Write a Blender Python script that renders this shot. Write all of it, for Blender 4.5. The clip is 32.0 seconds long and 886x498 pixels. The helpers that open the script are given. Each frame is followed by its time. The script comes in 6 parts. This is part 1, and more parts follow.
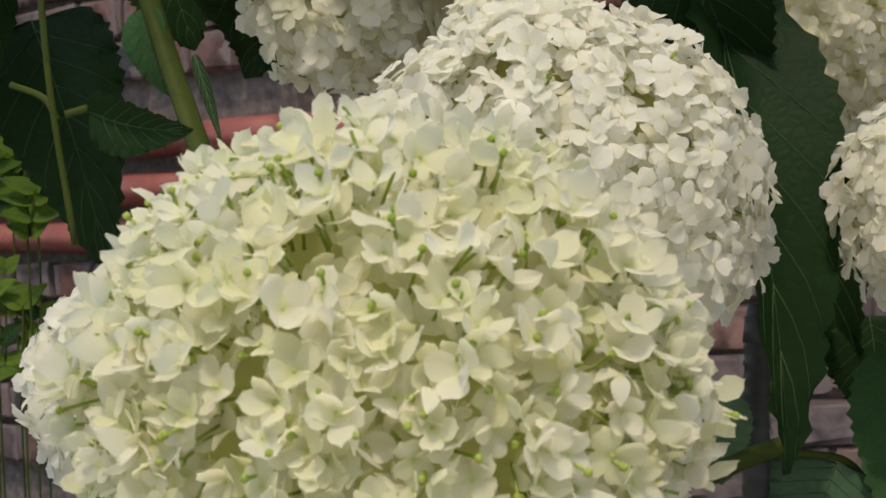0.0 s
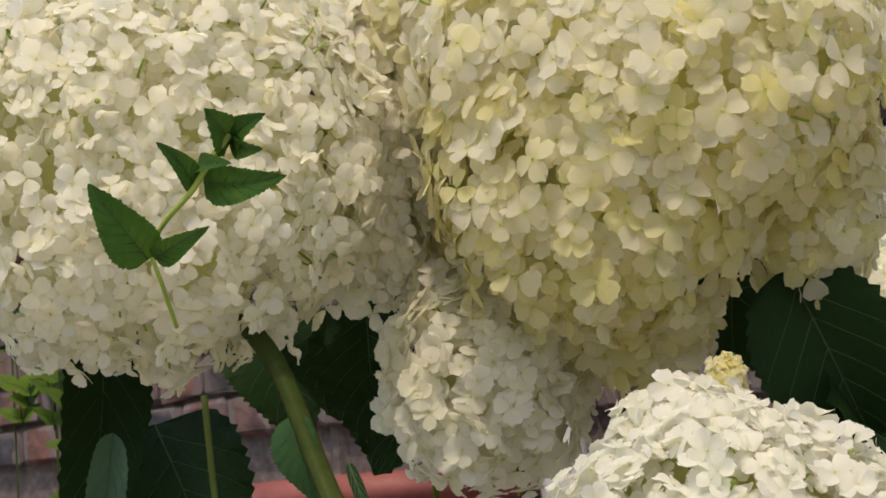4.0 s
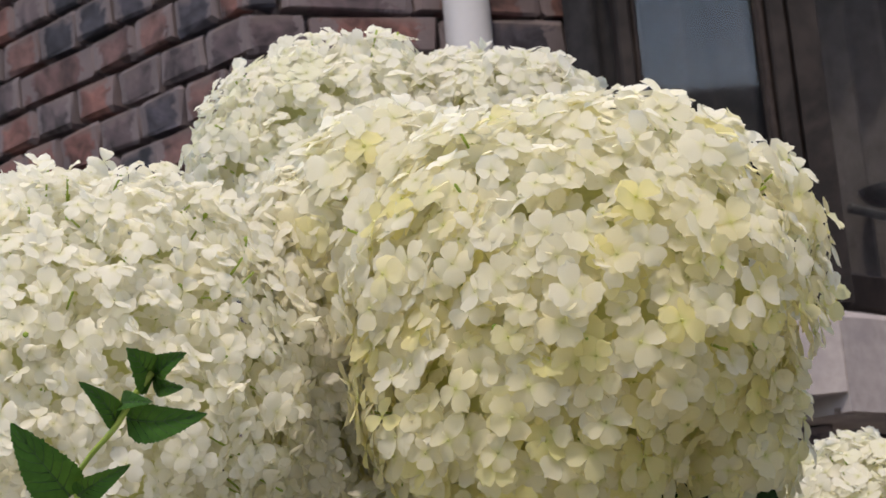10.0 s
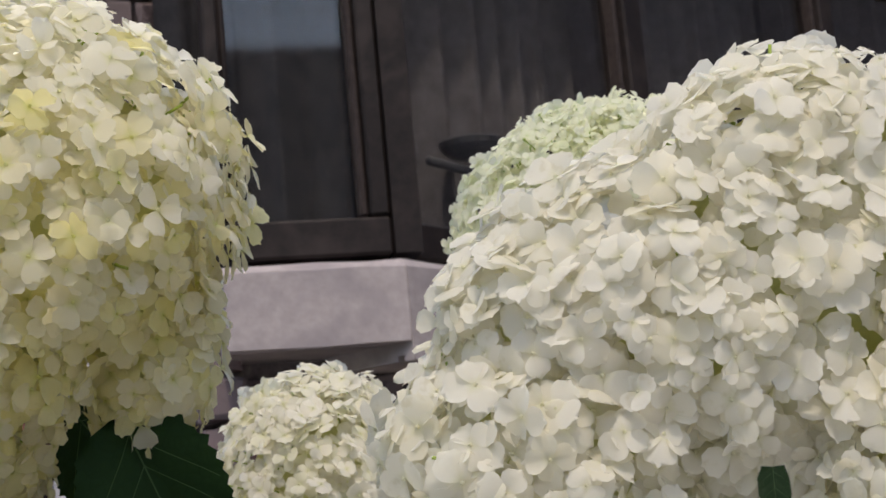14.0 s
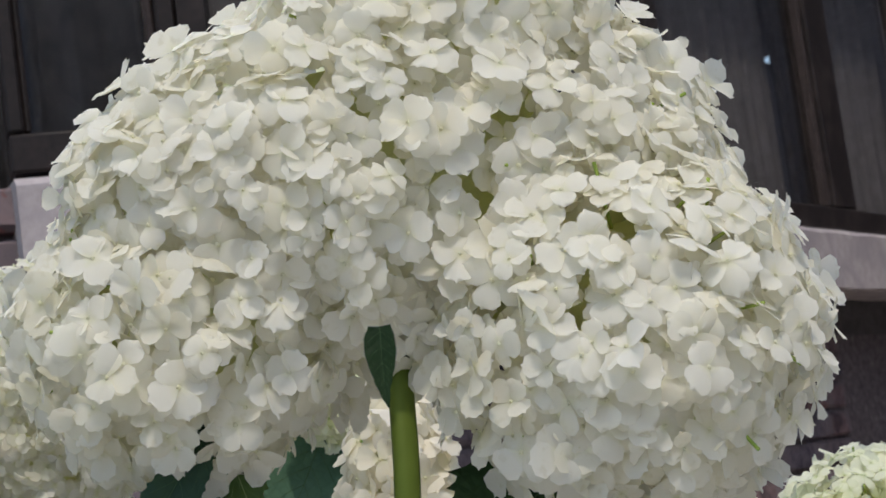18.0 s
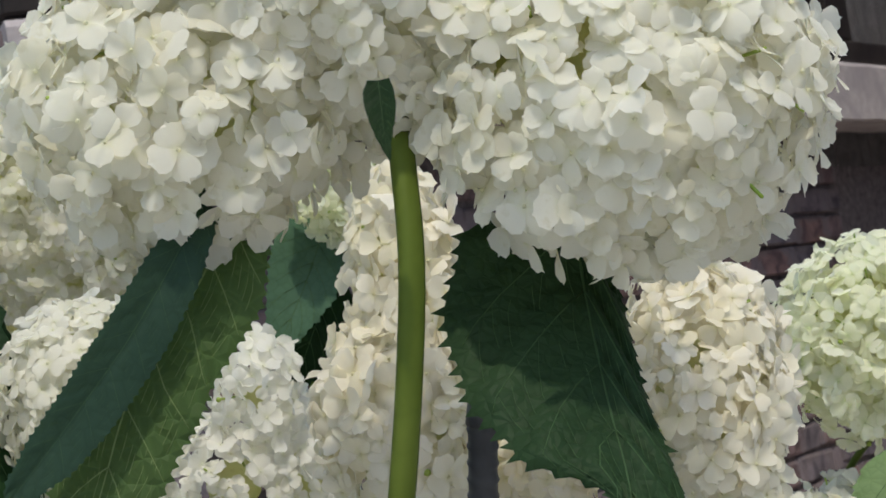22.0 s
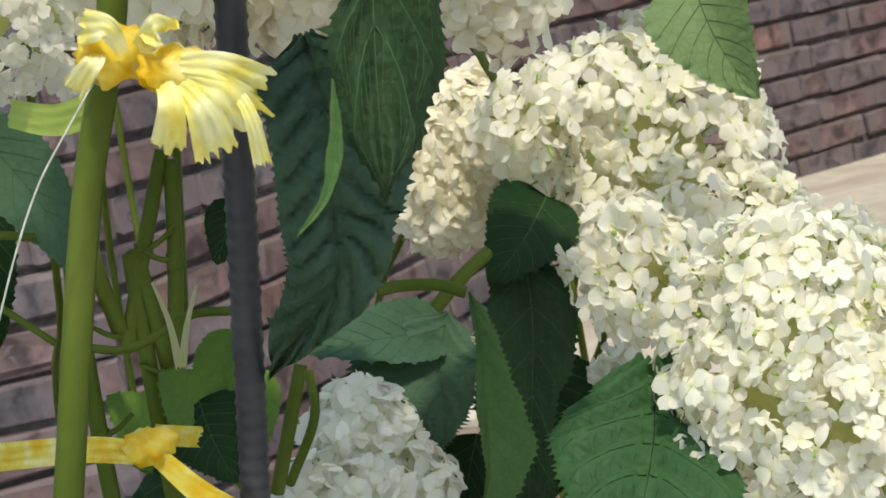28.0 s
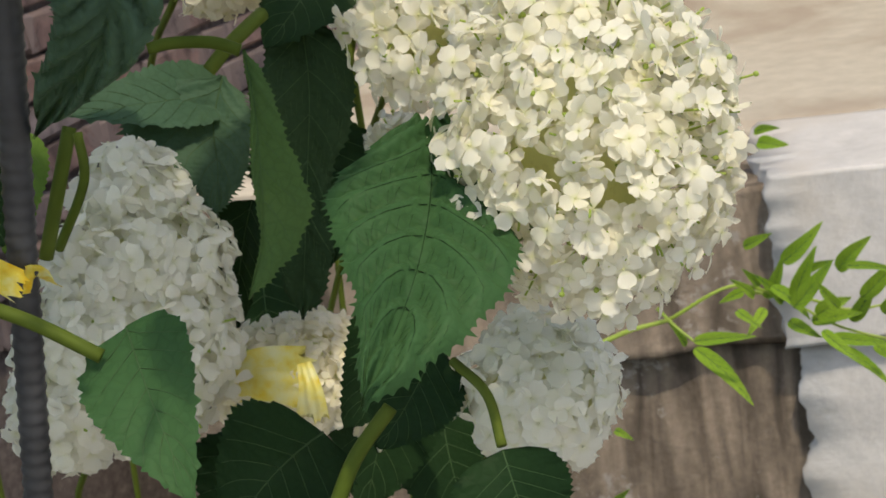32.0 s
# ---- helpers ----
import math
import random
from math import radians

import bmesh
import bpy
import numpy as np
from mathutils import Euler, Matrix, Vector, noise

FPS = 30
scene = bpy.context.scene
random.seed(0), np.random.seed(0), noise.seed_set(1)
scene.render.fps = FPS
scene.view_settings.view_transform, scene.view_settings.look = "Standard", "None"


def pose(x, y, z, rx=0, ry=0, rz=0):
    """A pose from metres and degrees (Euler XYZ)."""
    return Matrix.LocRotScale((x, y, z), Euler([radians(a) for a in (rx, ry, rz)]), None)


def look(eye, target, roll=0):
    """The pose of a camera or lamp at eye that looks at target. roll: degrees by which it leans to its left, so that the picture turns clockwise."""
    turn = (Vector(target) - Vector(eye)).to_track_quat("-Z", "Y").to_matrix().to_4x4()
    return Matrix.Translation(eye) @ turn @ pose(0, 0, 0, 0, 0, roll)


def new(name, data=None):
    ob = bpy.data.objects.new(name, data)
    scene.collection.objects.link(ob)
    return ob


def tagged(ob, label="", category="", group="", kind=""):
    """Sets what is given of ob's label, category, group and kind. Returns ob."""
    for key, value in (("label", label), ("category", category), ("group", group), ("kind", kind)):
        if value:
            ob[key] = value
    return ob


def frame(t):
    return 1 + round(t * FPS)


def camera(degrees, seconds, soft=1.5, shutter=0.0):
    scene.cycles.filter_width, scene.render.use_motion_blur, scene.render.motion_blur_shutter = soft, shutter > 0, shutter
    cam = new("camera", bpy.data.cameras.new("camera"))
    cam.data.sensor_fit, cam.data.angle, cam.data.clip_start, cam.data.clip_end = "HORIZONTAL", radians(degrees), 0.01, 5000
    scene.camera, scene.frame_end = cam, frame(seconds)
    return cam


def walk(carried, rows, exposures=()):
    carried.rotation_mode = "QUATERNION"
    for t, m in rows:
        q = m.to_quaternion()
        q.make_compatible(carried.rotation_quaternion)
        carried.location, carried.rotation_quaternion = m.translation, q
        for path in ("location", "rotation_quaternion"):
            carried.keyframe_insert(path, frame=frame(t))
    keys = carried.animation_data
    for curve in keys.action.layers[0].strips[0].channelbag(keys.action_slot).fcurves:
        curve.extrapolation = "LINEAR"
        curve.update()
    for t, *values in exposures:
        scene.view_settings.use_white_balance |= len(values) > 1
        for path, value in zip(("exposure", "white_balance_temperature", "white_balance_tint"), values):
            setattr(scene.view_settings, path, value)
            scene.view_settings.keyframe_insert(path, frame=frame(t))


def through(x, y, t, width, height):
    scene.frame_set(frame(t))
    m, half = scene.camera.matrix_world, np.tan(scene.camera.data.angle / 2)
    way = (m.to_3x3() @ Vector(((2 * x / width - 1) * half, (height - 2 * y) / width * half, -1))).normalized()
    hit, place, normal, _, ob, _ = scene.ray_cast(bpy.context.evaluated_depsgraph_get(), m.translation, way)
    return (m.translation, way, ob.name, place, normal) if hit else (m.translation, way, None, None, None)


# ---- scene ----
cam = camera(26, 32.0, soft=1.6)
cam.data.dof.use_dof, cam.data.dof.focus_distance, cam.data.dof.aperture_fstop = True, 0.74, 54.0
PATH = [
    (0.0, look((0.0245, 0.0279, 1.5737), (0.0319, 1.0271, 1.5339), -2.25)),
    (0.5, look((0.0231, 0.0314, 1.5774), (0.0202, 1.0312, 1.5566), -2.76)),
    (1.0, look((0.0229, 0.0319, 1.5825), (0.0130, 1.0319, 1.5827), -2.60)),
    (1.5, look((0.0218, 0.0287, 1.5936), (0.0036, 1.0277, 1.6359), -2.84)),
    (2.0, look((0.0225, 0.0233, 1.5994), (-0.0016, 1.0211, 1.6619), -3.06)),
    (2.5, look((0.0211, 0.0191, 1.6063), (-0.0076, 1.0150, 1.6923), -3.43)),
    (4.5, look((-0.0558, 0.0280, 1.6036), (-0.0270, 1.0180, 1.7419), -4.83)),
    (5.0, look((-0.0609, 0.0288, 1.6093), (-0.0465, 1.0191, 1.7476), -4.69)),
    (5.5, look((-0.0731, 0.0333, 1.6071), (-0.0762, 1.0233, 1.7483), -4.44)),
    (6.0, look((-0.0766, 0.0338, 1.6081), (-0.0885, 1.0227, 1.7564), -4.29)),
    (6.5, look((-0.0740, 0.0255, 1.6095), (-0.0966, 1.0077, 1.7955), -4.31)),
    (7.0, look((-0.0737, 0.0235, 1.6283), (-0.0883, 1.0056, 1.8163), -4.34)),
    (7.5, look((-0.0597, 0.0148, 1.6358), (-0.0719, 0.9929, 1.8437), -4.36)),
    (8.0, look((-0.0462, 0.0077, 1.6384), (-0.0484, 0.9828, 1.8601), -4.44)),
    (8.5, look((-0.0388, 0.0033, 1.6351), (-0.0293, 0.9778, 1.8592), -4.59)),
    (9.0, look((-0.0288, 0.0051, 1.6339), (-0.0078, 0.9793, 1.8585), -4.74)),
    (9.5, look((-0.0247, 0.0102, 1.6295), (0.0040, 0.9848, 1.8516), -4.86)),
    (10.0, look((-0.0163, 0.0083, 1.6270), (0.0234, 0.9834, 1.8452), -5.06)),
    (10.5, look((-0.0125, 0.0089, 1.6242), (0.0346, 0.9849, 1.8369), -5.06)),
    (11.0, look((-0.0083, 0.0114, 1.6204), (0.0461, 0.9881, 1.8279), -5.20)),
    (11.5, look((0.0002, 0.0167, 1.6157), (0.0616, 0.9941, 1.8179), -5.26)),
    (12.0, look((0.0093, 0.0178, 1.6169), (0.0786, 0.9966, 1.8095), -5.20)),
    (12.5, look((0.0334, 0.0111, 1.6219), (0.1371, 0.9870, 1.8136), -5.35)),
    (13.0, look((0.0602, 0.0058, 1.6179), (0.2144, 0.9760, 1.8047), -5.55)),
    (13.5, look((0.0765, 0.0192, 1.6113), (0.2655, 0.9841, 1.7937), -5.48)),
    (14.0, look((0.0876, 0.0211, 1.6066), (0.3080, 0.9799, 1.7857), -5.30)),
    (14.5, look((0.1064, 0.0122, 1.6049), (0.3561, 0.9652, 1.7765), -5.06)),
    (15.0, look((0.1242, 0.0080, 1.6050), (0.3928, 0.9564, 1.7733), -5.18)),
    (15.5, look((0.1352, 0.0082, 1.6051), (0.4068, 0.9569, 1.7672), -5.72)),
    (17.5, look((0.1629, -0.0034, 1.5897), (0.4476, 0.9451, 1.7289), -7.66)),
    (18.0, look((0.1648, -0.0015, 1.5824), (0.4530, 0.9479, 1.7075), -7.84)),
    (18.5, look((0.1663, -0.0006, 1.5773), (0.4567, 0.9502, 1.6855), -8.13)),
    (19.0, look((0.1705, -0.0026, 1.5747), (0.4625, 0.9487, 1.6732), -8.51)),
    (19.5, look((0.1692, -0.0020, 1.5722), (0.4626, 0.9498, 1.6617), -8.63)),
    (20.0, look((0.1658, -0.0006, 1.5706), (0.4581, 0.9521, 1.6537), -8.69)),
    (20.5, look((0.1604, 0.0024, 1.5675), (0.4525, 0.9557, 1.6444), -8.87)),
    (21.0, look((0.1593, 0.0020, 1.5633), (0.4492, 0.9564, 1.6342), -9.13)),
    (21.5, look((0.1570, 0.0049, 1.5584), (0.4441, 0.9610, 1.6179), -9.03)),
    (22.0, look((0.1606, 0.0074, 1.5498), (0.4419, 0.9656, 1.6007), -9.38)),
    (22.5, look((0.1632, 0.0106, 1.5425), (0.4415, 0.9705, 1.5762), -9.25)),
    (23.0, look((0.1634, 0.0096, 1.5395), (0.4412, 0.9700, 1.5602), -9.37)),
    (23.5, look((0.1622, 0.0076, 1.5360), (0.4379, 0.9688, 1.5457), -9.48)),
    (24.0, look((0.1625, 0.0091, 1.5323), (0.4361, 0.9710, 1.5301), -9.49)),
    (24.5, look((0.1620, 0.0115, 1.5278), (0.4352, 0.9733, 1.5130), -9.56)),
    (25.0, look((0.1708, 0.0108, 1.5230), (0.4421, 0.9730, 1.4984), -9.71)),
    (25.5, look((0.1769, 0.0126, 1.5155), (0.4468, 0.9747, 1.4769), -9.77)),
    (26.0, look((0.1833, 0.0122, 1.5076), (0.4585, 0.9716, 1.4451), -9.84)),
    (26.5, look((0.1907, 0.0092, 1.4998), (0.4745, 0.9639, 1.4107), -9.85)),
    (28.5, look((0.2069, 0.0707, 1.4832), (0.5439, 0.9991, 1.3268), -10.01)),
    (29.0, look((0.2060, 0.0696, 1.4799), (0.5595, 0.9902, 1.3139), -9.71)),
    (29.5, look((0.2061, 0.0718, 1.4881), (0.5857, 0.9770, 1.2967), -8.83)),
    (30.0, look((0.2076, 0.0715, 1.4849), (0.6015, 0.9671, 1.2781), -8.72)),
    (30.5, look((0.2077, 0.0714, 1.4800), (0.6102, 0.9580, 1.2522), -8.61)),
    (31.0, look((0.2081, 0.0710, 1.4783), (0.6099, 0.9527, 1.2309), -8.61)),
    (31.5, look((0.2081, 0.0716, 1.4766), (0.6100, 0.9494, 1.2159), -8.64)),
    (32.0, look((0.2090, 0.0727, 1.4747), (0.6109, 0.9464, 1.2005), -8.50)),
]
walk(cam, PATH, exposures=[(0.0, 0.73, 8700, 8), (2.0, 0.66, 9000, 8), (5.0, 0.97, 8800, 12), (9.0, 0.86, 7900, 13), (13.0, 0.93, 7800, 14), (15.0, 0.59, 7300, 13), (18.0, 0.76, 7000, 10), (21.0, 0.80, 7100, 8), (23.0, 1.14, 7300, 2), (25.0, 1.36, 7400, -2), (26.5, 1.38, 7500, 0), (29.0, 1.40, 7900, 3), (32.0, 1.13, 8400, 5)])

# ---- light ----
SUN_EL, SUN_AZ = 59.0, 188.0      # elevation, and the compass turn of the sun from +y towards +x
world = bpy.data.worlds.new("sky")
scene.world = world
world.use_nodes = True
wn = world.node_tree
sky = wn.nodes.new("ShaderNodeTexSky")
sky.sky_type = "NISHITA"
sky.sun_disc = False
sky.sun_elevation = radians(SUN_EL)
sky.sun_rotation = radians(SUN_AZ)
wn.nodes["Background"].inputs[1].default_value = 0.15
wn.links.new(sky.outputs[0], wn.nodes["Background"].inputs[0])
sun_data = bpy.data.lights.new("sun", "SUN")
sun_data.energy, sun_data.angle, sun_data.color = 1.12, radians(1.5), (1.0, 0.95, 0.87)
sun = new("sun", sun_data)
sun_way = Vector((math.sin(radians(SUN_AZ)) * math.cos(radians(SUN_EL)), math.cos(radians(SUN_AZ)) * math.cos(radians(SUN_EL)), math.sin(radians(SUN_EL))))
sun.matrix_world = look(sun_way * 20, (0, 0, 0))

# ---- materials ----
def material(name):
    m = bpy.data.materials.new(name)
    m.use_nodes = True
    nt = m.node_tree
    return m, nt, nt.nodes["Principled BSDF"]


def node(nt, kind, **inputs):
    n = nt.nodes.new(kind)
    for key, value in inputs.items():
        n.inputs[key.replace("_", " ")].default_value = value
    return n


def ramp(nt, factor, stops):
    n = nt.nodes.new("ShaderNodeValToRGB")
    while len(n.color_ramp.elements) < len(stops):
        n.color_ramp.elements.new(0.5)
    for e, (at, c) in zip(n.color_ramp.elements, stops):
        e.position, e.color = at, (*c, 1)
    nt.links.new(factor, n.inputs[0])
    return n


def mixed(nt, factor, a, b, how="MIX"):
    n = nt.nodes.new("ShaderNodeMix")
    n.data_type, n.blend_type = "RGBA", how
    for socket, value in ((n.inputs[0], factor), (n.inputs[6], a), (n.inputs[7], b)):
        if hasattr(value, "links"):
            nt.links.new(value, socket)
        else:
            socket.default_value = value if isinstance(value, float) else (*value, 1)
    return n.outputs[2]


def bumped(nt, bsdf, height, strength, distance):
    b = node(nt, "ShaderNodeBump", Strength=strength, Distance=distance)
    nt.links.new(height, b.inputs["Height"])
    nt.links.new(b.outputs[0], bsdf.inputs["Normal"])


def petal_material(name, young, ripe, heart, through=0.62, island=False):
    """White sepals: a tint that varies from floret to floret, a greener heart and faint veins; thin enough to let light through."""
    m, nt, bsdf = material(name)
    if island:
        rnd = nt.nodes.new("ShaderNodeNewGeometry").outputs["Random Per Island"]
    else:
        rnd = nt.nodes.new("ShaderNodeObjectInfo").outputs["Random"]
    body = ramp(nt, rnd, [(0.0, ripe), (0.45, ripe), (1.0, young)]).outputs[0]
    uv = nt.nodes.new("ShaderNodeUVMap")
    sep = nt.nodes.new("ShaderNodeSeparateXYZ")
    nt.links.new(uv.outputs[0], sep.inputs[0])
    near = nt.nodes.new("ShaderNodeMapRange")
    near.inputs[1].default_value, near.inputs[2].default_value = 0.0, 0.32
    near.inputs[3].default_value, near.inputs[4].default_value = 0.65, 0.0
    nt.links.new(sep.outputs[0], near.inputs[0])
    colour = mixed(nt, near.outputs[0], body, heart)
    veins = node(nt, "ShaderNodeTexWave", Scale=1.6, Distortion=3.0, Detail=1.0)
    veins.bands_direction = "Y"
    nt.links.new(uv.outputs[0], veins.inputs[0])
    spots = node(nt, "ShaderNodeTexNoise", Scale=240.0, Detail=3.0)
    tc = nt.nodes.new("ShaderNodeTexCoord")
    nt.links.new(tc.outputs["Object"], spots.inputs["Vector"])
    specks = ramp(nt, spots.outputs[0], [(0.30, (0.86, 0.84, 0.76)), (0.42, (1, 1, 1))]).outputs[0]
    colour = mixed(nt, 0.6, colour, specks, "MULTIPLY")
    nt.links.new(colour, bsdf.inputs["Base Color"])
    bsdf.inputs["Roughness"].default_value = 0.55
    bsdf.inputs["Specular IOR Level"].default_value = 0.3
    bumped(nt, bsdf, veins.outputs["Fac"], 0.05, 0.0002)
    glow = nt.nodes.new("ShaderNodeBsdfTranslucent")
    nt.links.new(mixed(nt, 1.0, colour, (1.0, 0.985, 0.925), "MULTIPLY"), glow.inputs[0])
    mix = nt.nodes.new("ShaderNodeMixShader")
    mix.inputs[0].default_value = through
    nt.links.new(bsdf.outputs[0], mix.inputs[1])
    nt.links.new(glow.outputs[0], mix.inputs[2])
    nt.links.new(mix.outputs[0], nt.nodes["Material Output"].inputs[0])
    return m


TINTS = {
    "white": ((0.89, 0.87, 0.77), (0.91, 0.90, 0.84), (0.80, 0.80, 0.58)),
    "round": ((0.90, 0.90, 0.84), (0.92, 0.92, 0.89), (0.80, 0.81, 0.60)),
    "pearl": ((0.92, 0.88, 0.74), (0.93, 0.90, 0.82), (0.78, 0.76, 0.50)),
    "cream": ((0.91, 0.87, 0.50), (0.93, 0.90, 0.74), (0.70, 0.74, 0.26)),
    "ivory": ((0.92, 0.90, 0.76), (0.93, 0.92, 0.85), (0.78, 0.79, 0.46)),
    "bud": ((0.88, 0.89, 0.68), (0.93, 0.92, 0.83), (0.62, 0.73, 0.24)),
    "small": ((0.90, 0.90, 0.78), (0.92, 0.91, 0.86), (0.76, 0.78, 0.48)),
    "ruffled": ((0.92, 0.90, 0.79), (0.93, 0.92, 0.86), (0.77, 0.77, 0.48)),
    "lime": ((0.86, 0.89, 0.70), (0.90, 0.91, 0.79), (0.68, 0.76, 0.44)),
    "open": ((0.89, 0.86, 0.73), (0.89, 0.876, 0.815), (0.72, 0.75, 0.36)),
    "snow": ((0.93, 0.93, 0.90), (0.94, 0.94, 0.93), (0.86, 0.88, 0.72)),
}
THROUGH = {"pearl": 0.5, "open": 0.50, "cream": 0.68, "ivory": 0.68}
PETAL = {k: petal_material("petal_" + k, *v, through=THROUGH.get(k, 0.6)) for k, v in TINTS.items()}
PETAL_ALL = {k: petal_material("petals_" + k, *v, through=THROUGH.get(k, 0.6), island=True) for k, v in TINTS.items()}


def plant_material(name, dark, light, gloss=0.5, through=0.12, scale=60.0, relief=0.28, edge=0.86, depth=0.0018):
    m, nt, bsdf = material(name)
    tc = nt.nodes.new("ShaderNodeTexCoord")
    big = node(nt, "ShaderNodeTexNoise", Scale=14.0, Detail=4.0)
    nt.links.new(tc.outputs["Object"], big.inputs["Vector"])
    colour = ramp(nt, big.outputs[0], [(0.3, dark), (0.7, light)]).outputs[0]
    fine = node(nt, "ShaderNodeTexVoronoi", Scale=scale * 3.2)
    fine.feature = "DISTANCE_TO_EDGE"
    nt.links.new(tc.outputs["Object"], fine.inputs["Vector"])
    cells = ramp(nt, fine.outputs["Distance"], [(0.0, (edge,) * 3), (0.10, (1.0, 1.0, 1.0)), (0.5, (1.06, 1.05, 1.04))]).outputs[0]
    colour = mixed(nt, 0.8, colour, cells, "MULTIPLY")
    nt.links.new(colour, bsdf.inputs["Base Color"])
    bsdf.inputs["Roughness"].default_value = gloss
    bsdf.inputs["Specular IOR Level"].default_value = 0.06
    bumped(nt, bsdf, fine.outputs["Distance"], relief, depth)
    glow = nt.nodes.new("ShaderNodeBsdfTranslucent")
    nt.links.new(mixed(nt, 0.5, colour, (0.25, 0.42, 0.05)), glow.inputs[0])
    mix = nt.nodes.new("ShaderNodeMixShader")
    mix.inputs[0].default_value = through
    nt.links.new(bsdf.outputs[0], mix.inputs[1])
    nt.links.new(glow.outputs[0], mix.inputs[2])
    nt.links.new(mix.outputs[0], nt.nodes["Material Output"].inputs[0])
    return m


LEAF = {
    # leaf: green darkened to stand for shade; lit: its paler copy for sunlit leaves
    "leaf": plant_material("leaf_green_shaded", (0.007, 0.023, 0.009), (0.015, 0.040, 0.014), through=0.04),
    "lit": plant_material("leaf_green_sunlit", (0.014, 0.033, 0.015), (0.026, 0.053, 0.023), through=0.03, relief=0.5, depth=0.0026),
    "blue": plant_material("leaf_blue_green", (0.044, 0.096, 0.062), (0.068, 0.130, 0.084)),
    "light": plant_material("leaf_light", (0.095, 0.185, 0.040), (0.145, 0.255, 0.055), through=0.3),
}
LEAF["pale"] = plant_material("leaf_pale", (0.120, 0.190, 0.085), (0.165, 0.245, 0.115), through=0.2)
LEAF["deep"] = plant_material("leaf_deep_blue", (0.034, 0.070, 0.051), (0.056, 0.104, 0.072), relief=0.7, scale=34, depth=0.004)
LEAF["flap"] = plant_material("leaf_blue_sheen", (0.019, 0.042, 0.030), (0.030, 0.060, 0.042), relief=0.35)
LEAF["under"] = plant_material("leaf_underside", (0.036, 0.066, 0.022), (0.058, 0.096, 0.036), edge=1.3, through=0.2, relief=0.6, scale=45, depth=0.005)
LEAF["mid"] = plant_material("leaf_mid_green", (0.025, 0.074, 0.030), (0.043, 0.105, 0.042), relief=0.35, depth=0.0022)
# bract green taken near black to stand for shade under the umbrella head
LEAF["dark"] = plant_material("leaf_bract_shaded", (0.006, 0.016, 0.007), (0.012, 0.026, 0.010), through=0.02)
# stem green darkened in its colour for stems that stand in shade
STEM_DARK = plant_material("stem_dark", (0.030, 0.048, 0.012), (0.060, 0.080, 0.022), through=0.03, scale=20, relief=0.15)
LEAF["strip"] = plant_material("leaf_strip", (0.050, 0.105, 0.034), (0.078, 0.140, 0.048), relief=0.4)
LEAF["herb"] = plant_material("leaf_herb", (0.050, 0.105, 0.014), (0.120, 0.200, 0.030), through=0.25)
VEIN_PALE = plant_material("leaf_vein_pale", (0.13, 0.18, 0.07), (0.18, 0.24, 0.10), relief=0.1, edge=1.0)
VEIN = plant_material("leaf_vein", (0.040, 0.080, 0.038), (0.062, 0.110, 0.052), relief=0.1, edge=1.0)
STEM = plant_material("stem_green", (0.062, 0.094, 0.015), (0.115, 0.150, 0.030), gloss=0.5, through=0.05, scale=20, relief=0.15, edge=0.95)
STALK = plant_material("stalk_green", (0.30, 0.42, 0.08), (0.46, 0.56, 0.16), through=0.3, relief=0.1, edge=1.0)
CORE = petal_material("head_core", (0.78, 0.79, 0.46), (0.83, 0.82, 0.58), (0.74, 0.76, 0.46), through=0.85)
SPRIG = plant_material("sprig_green", (0.020, 0.075, 0.016), (0.055, 0.15, 0.030), through=0.15)
LIME = plant_material("lime_leaf", (0.16, 0.30, 0.030), (0.30, 0.46, 0.06), through=0.35)


def grainy(name, stops, scale=40.0, rough=0.8, relief=0.4, depth=0.003, metal=0.0, patch=4.0, patches=None, vary=0.0):
    m, nt, bsdf = material(name)
    tc = nt.nodes.new("ShaderNodeTexCoord")
    fine = node(nt, "ShaderNodeTexNoise", Scale=scale, Detail=6.0, Roughness=0.65)
    nt.links.new(tc.outputs["Object"], fine.inputs["Vector"])
    colour = ramp(nt, fine.outputs[0], stops).outputs[0]
    if patches:
        broad = node(nt, "ShaderNodeTexNoise", Scale=patch, Detail=4.0, Distortion=0.6)
        nt.links.new(tc.outputs["Object"], broad.inputs["Vector"])
        mask = ramp(nt, broad.outputs[0], [(0.48, (0, 0, 0)), (0.66, (1, 1, 1))]).outputs[0]
        colour = mixed(nt, mask, colour, patches)
    if vary:
        info = nt.nodes.new("ShaderNodeObjectInfo")
        tone = ramp(nt, info.outputs["Random"], [(0.0, (1 - vary,) * 3), (1.0, (1 + vary * 0.6,) * 3)]).outputs[0]
        colour = mixed(nt, 1.0, colour, tone, "MULTIPLY")
    nt.links.new(colour, bsdf.inputs["Base Color"])
    bsdf.inputs["Roughness"].default_value = rough
    bsdf.inputs["Metallic"].default_value = metal
    bsdf.inputs["Specular IOR Level"].default_value = 0.22
    bumped(nt, bsdf, fine.outputs[0], relief, depth)
    return m


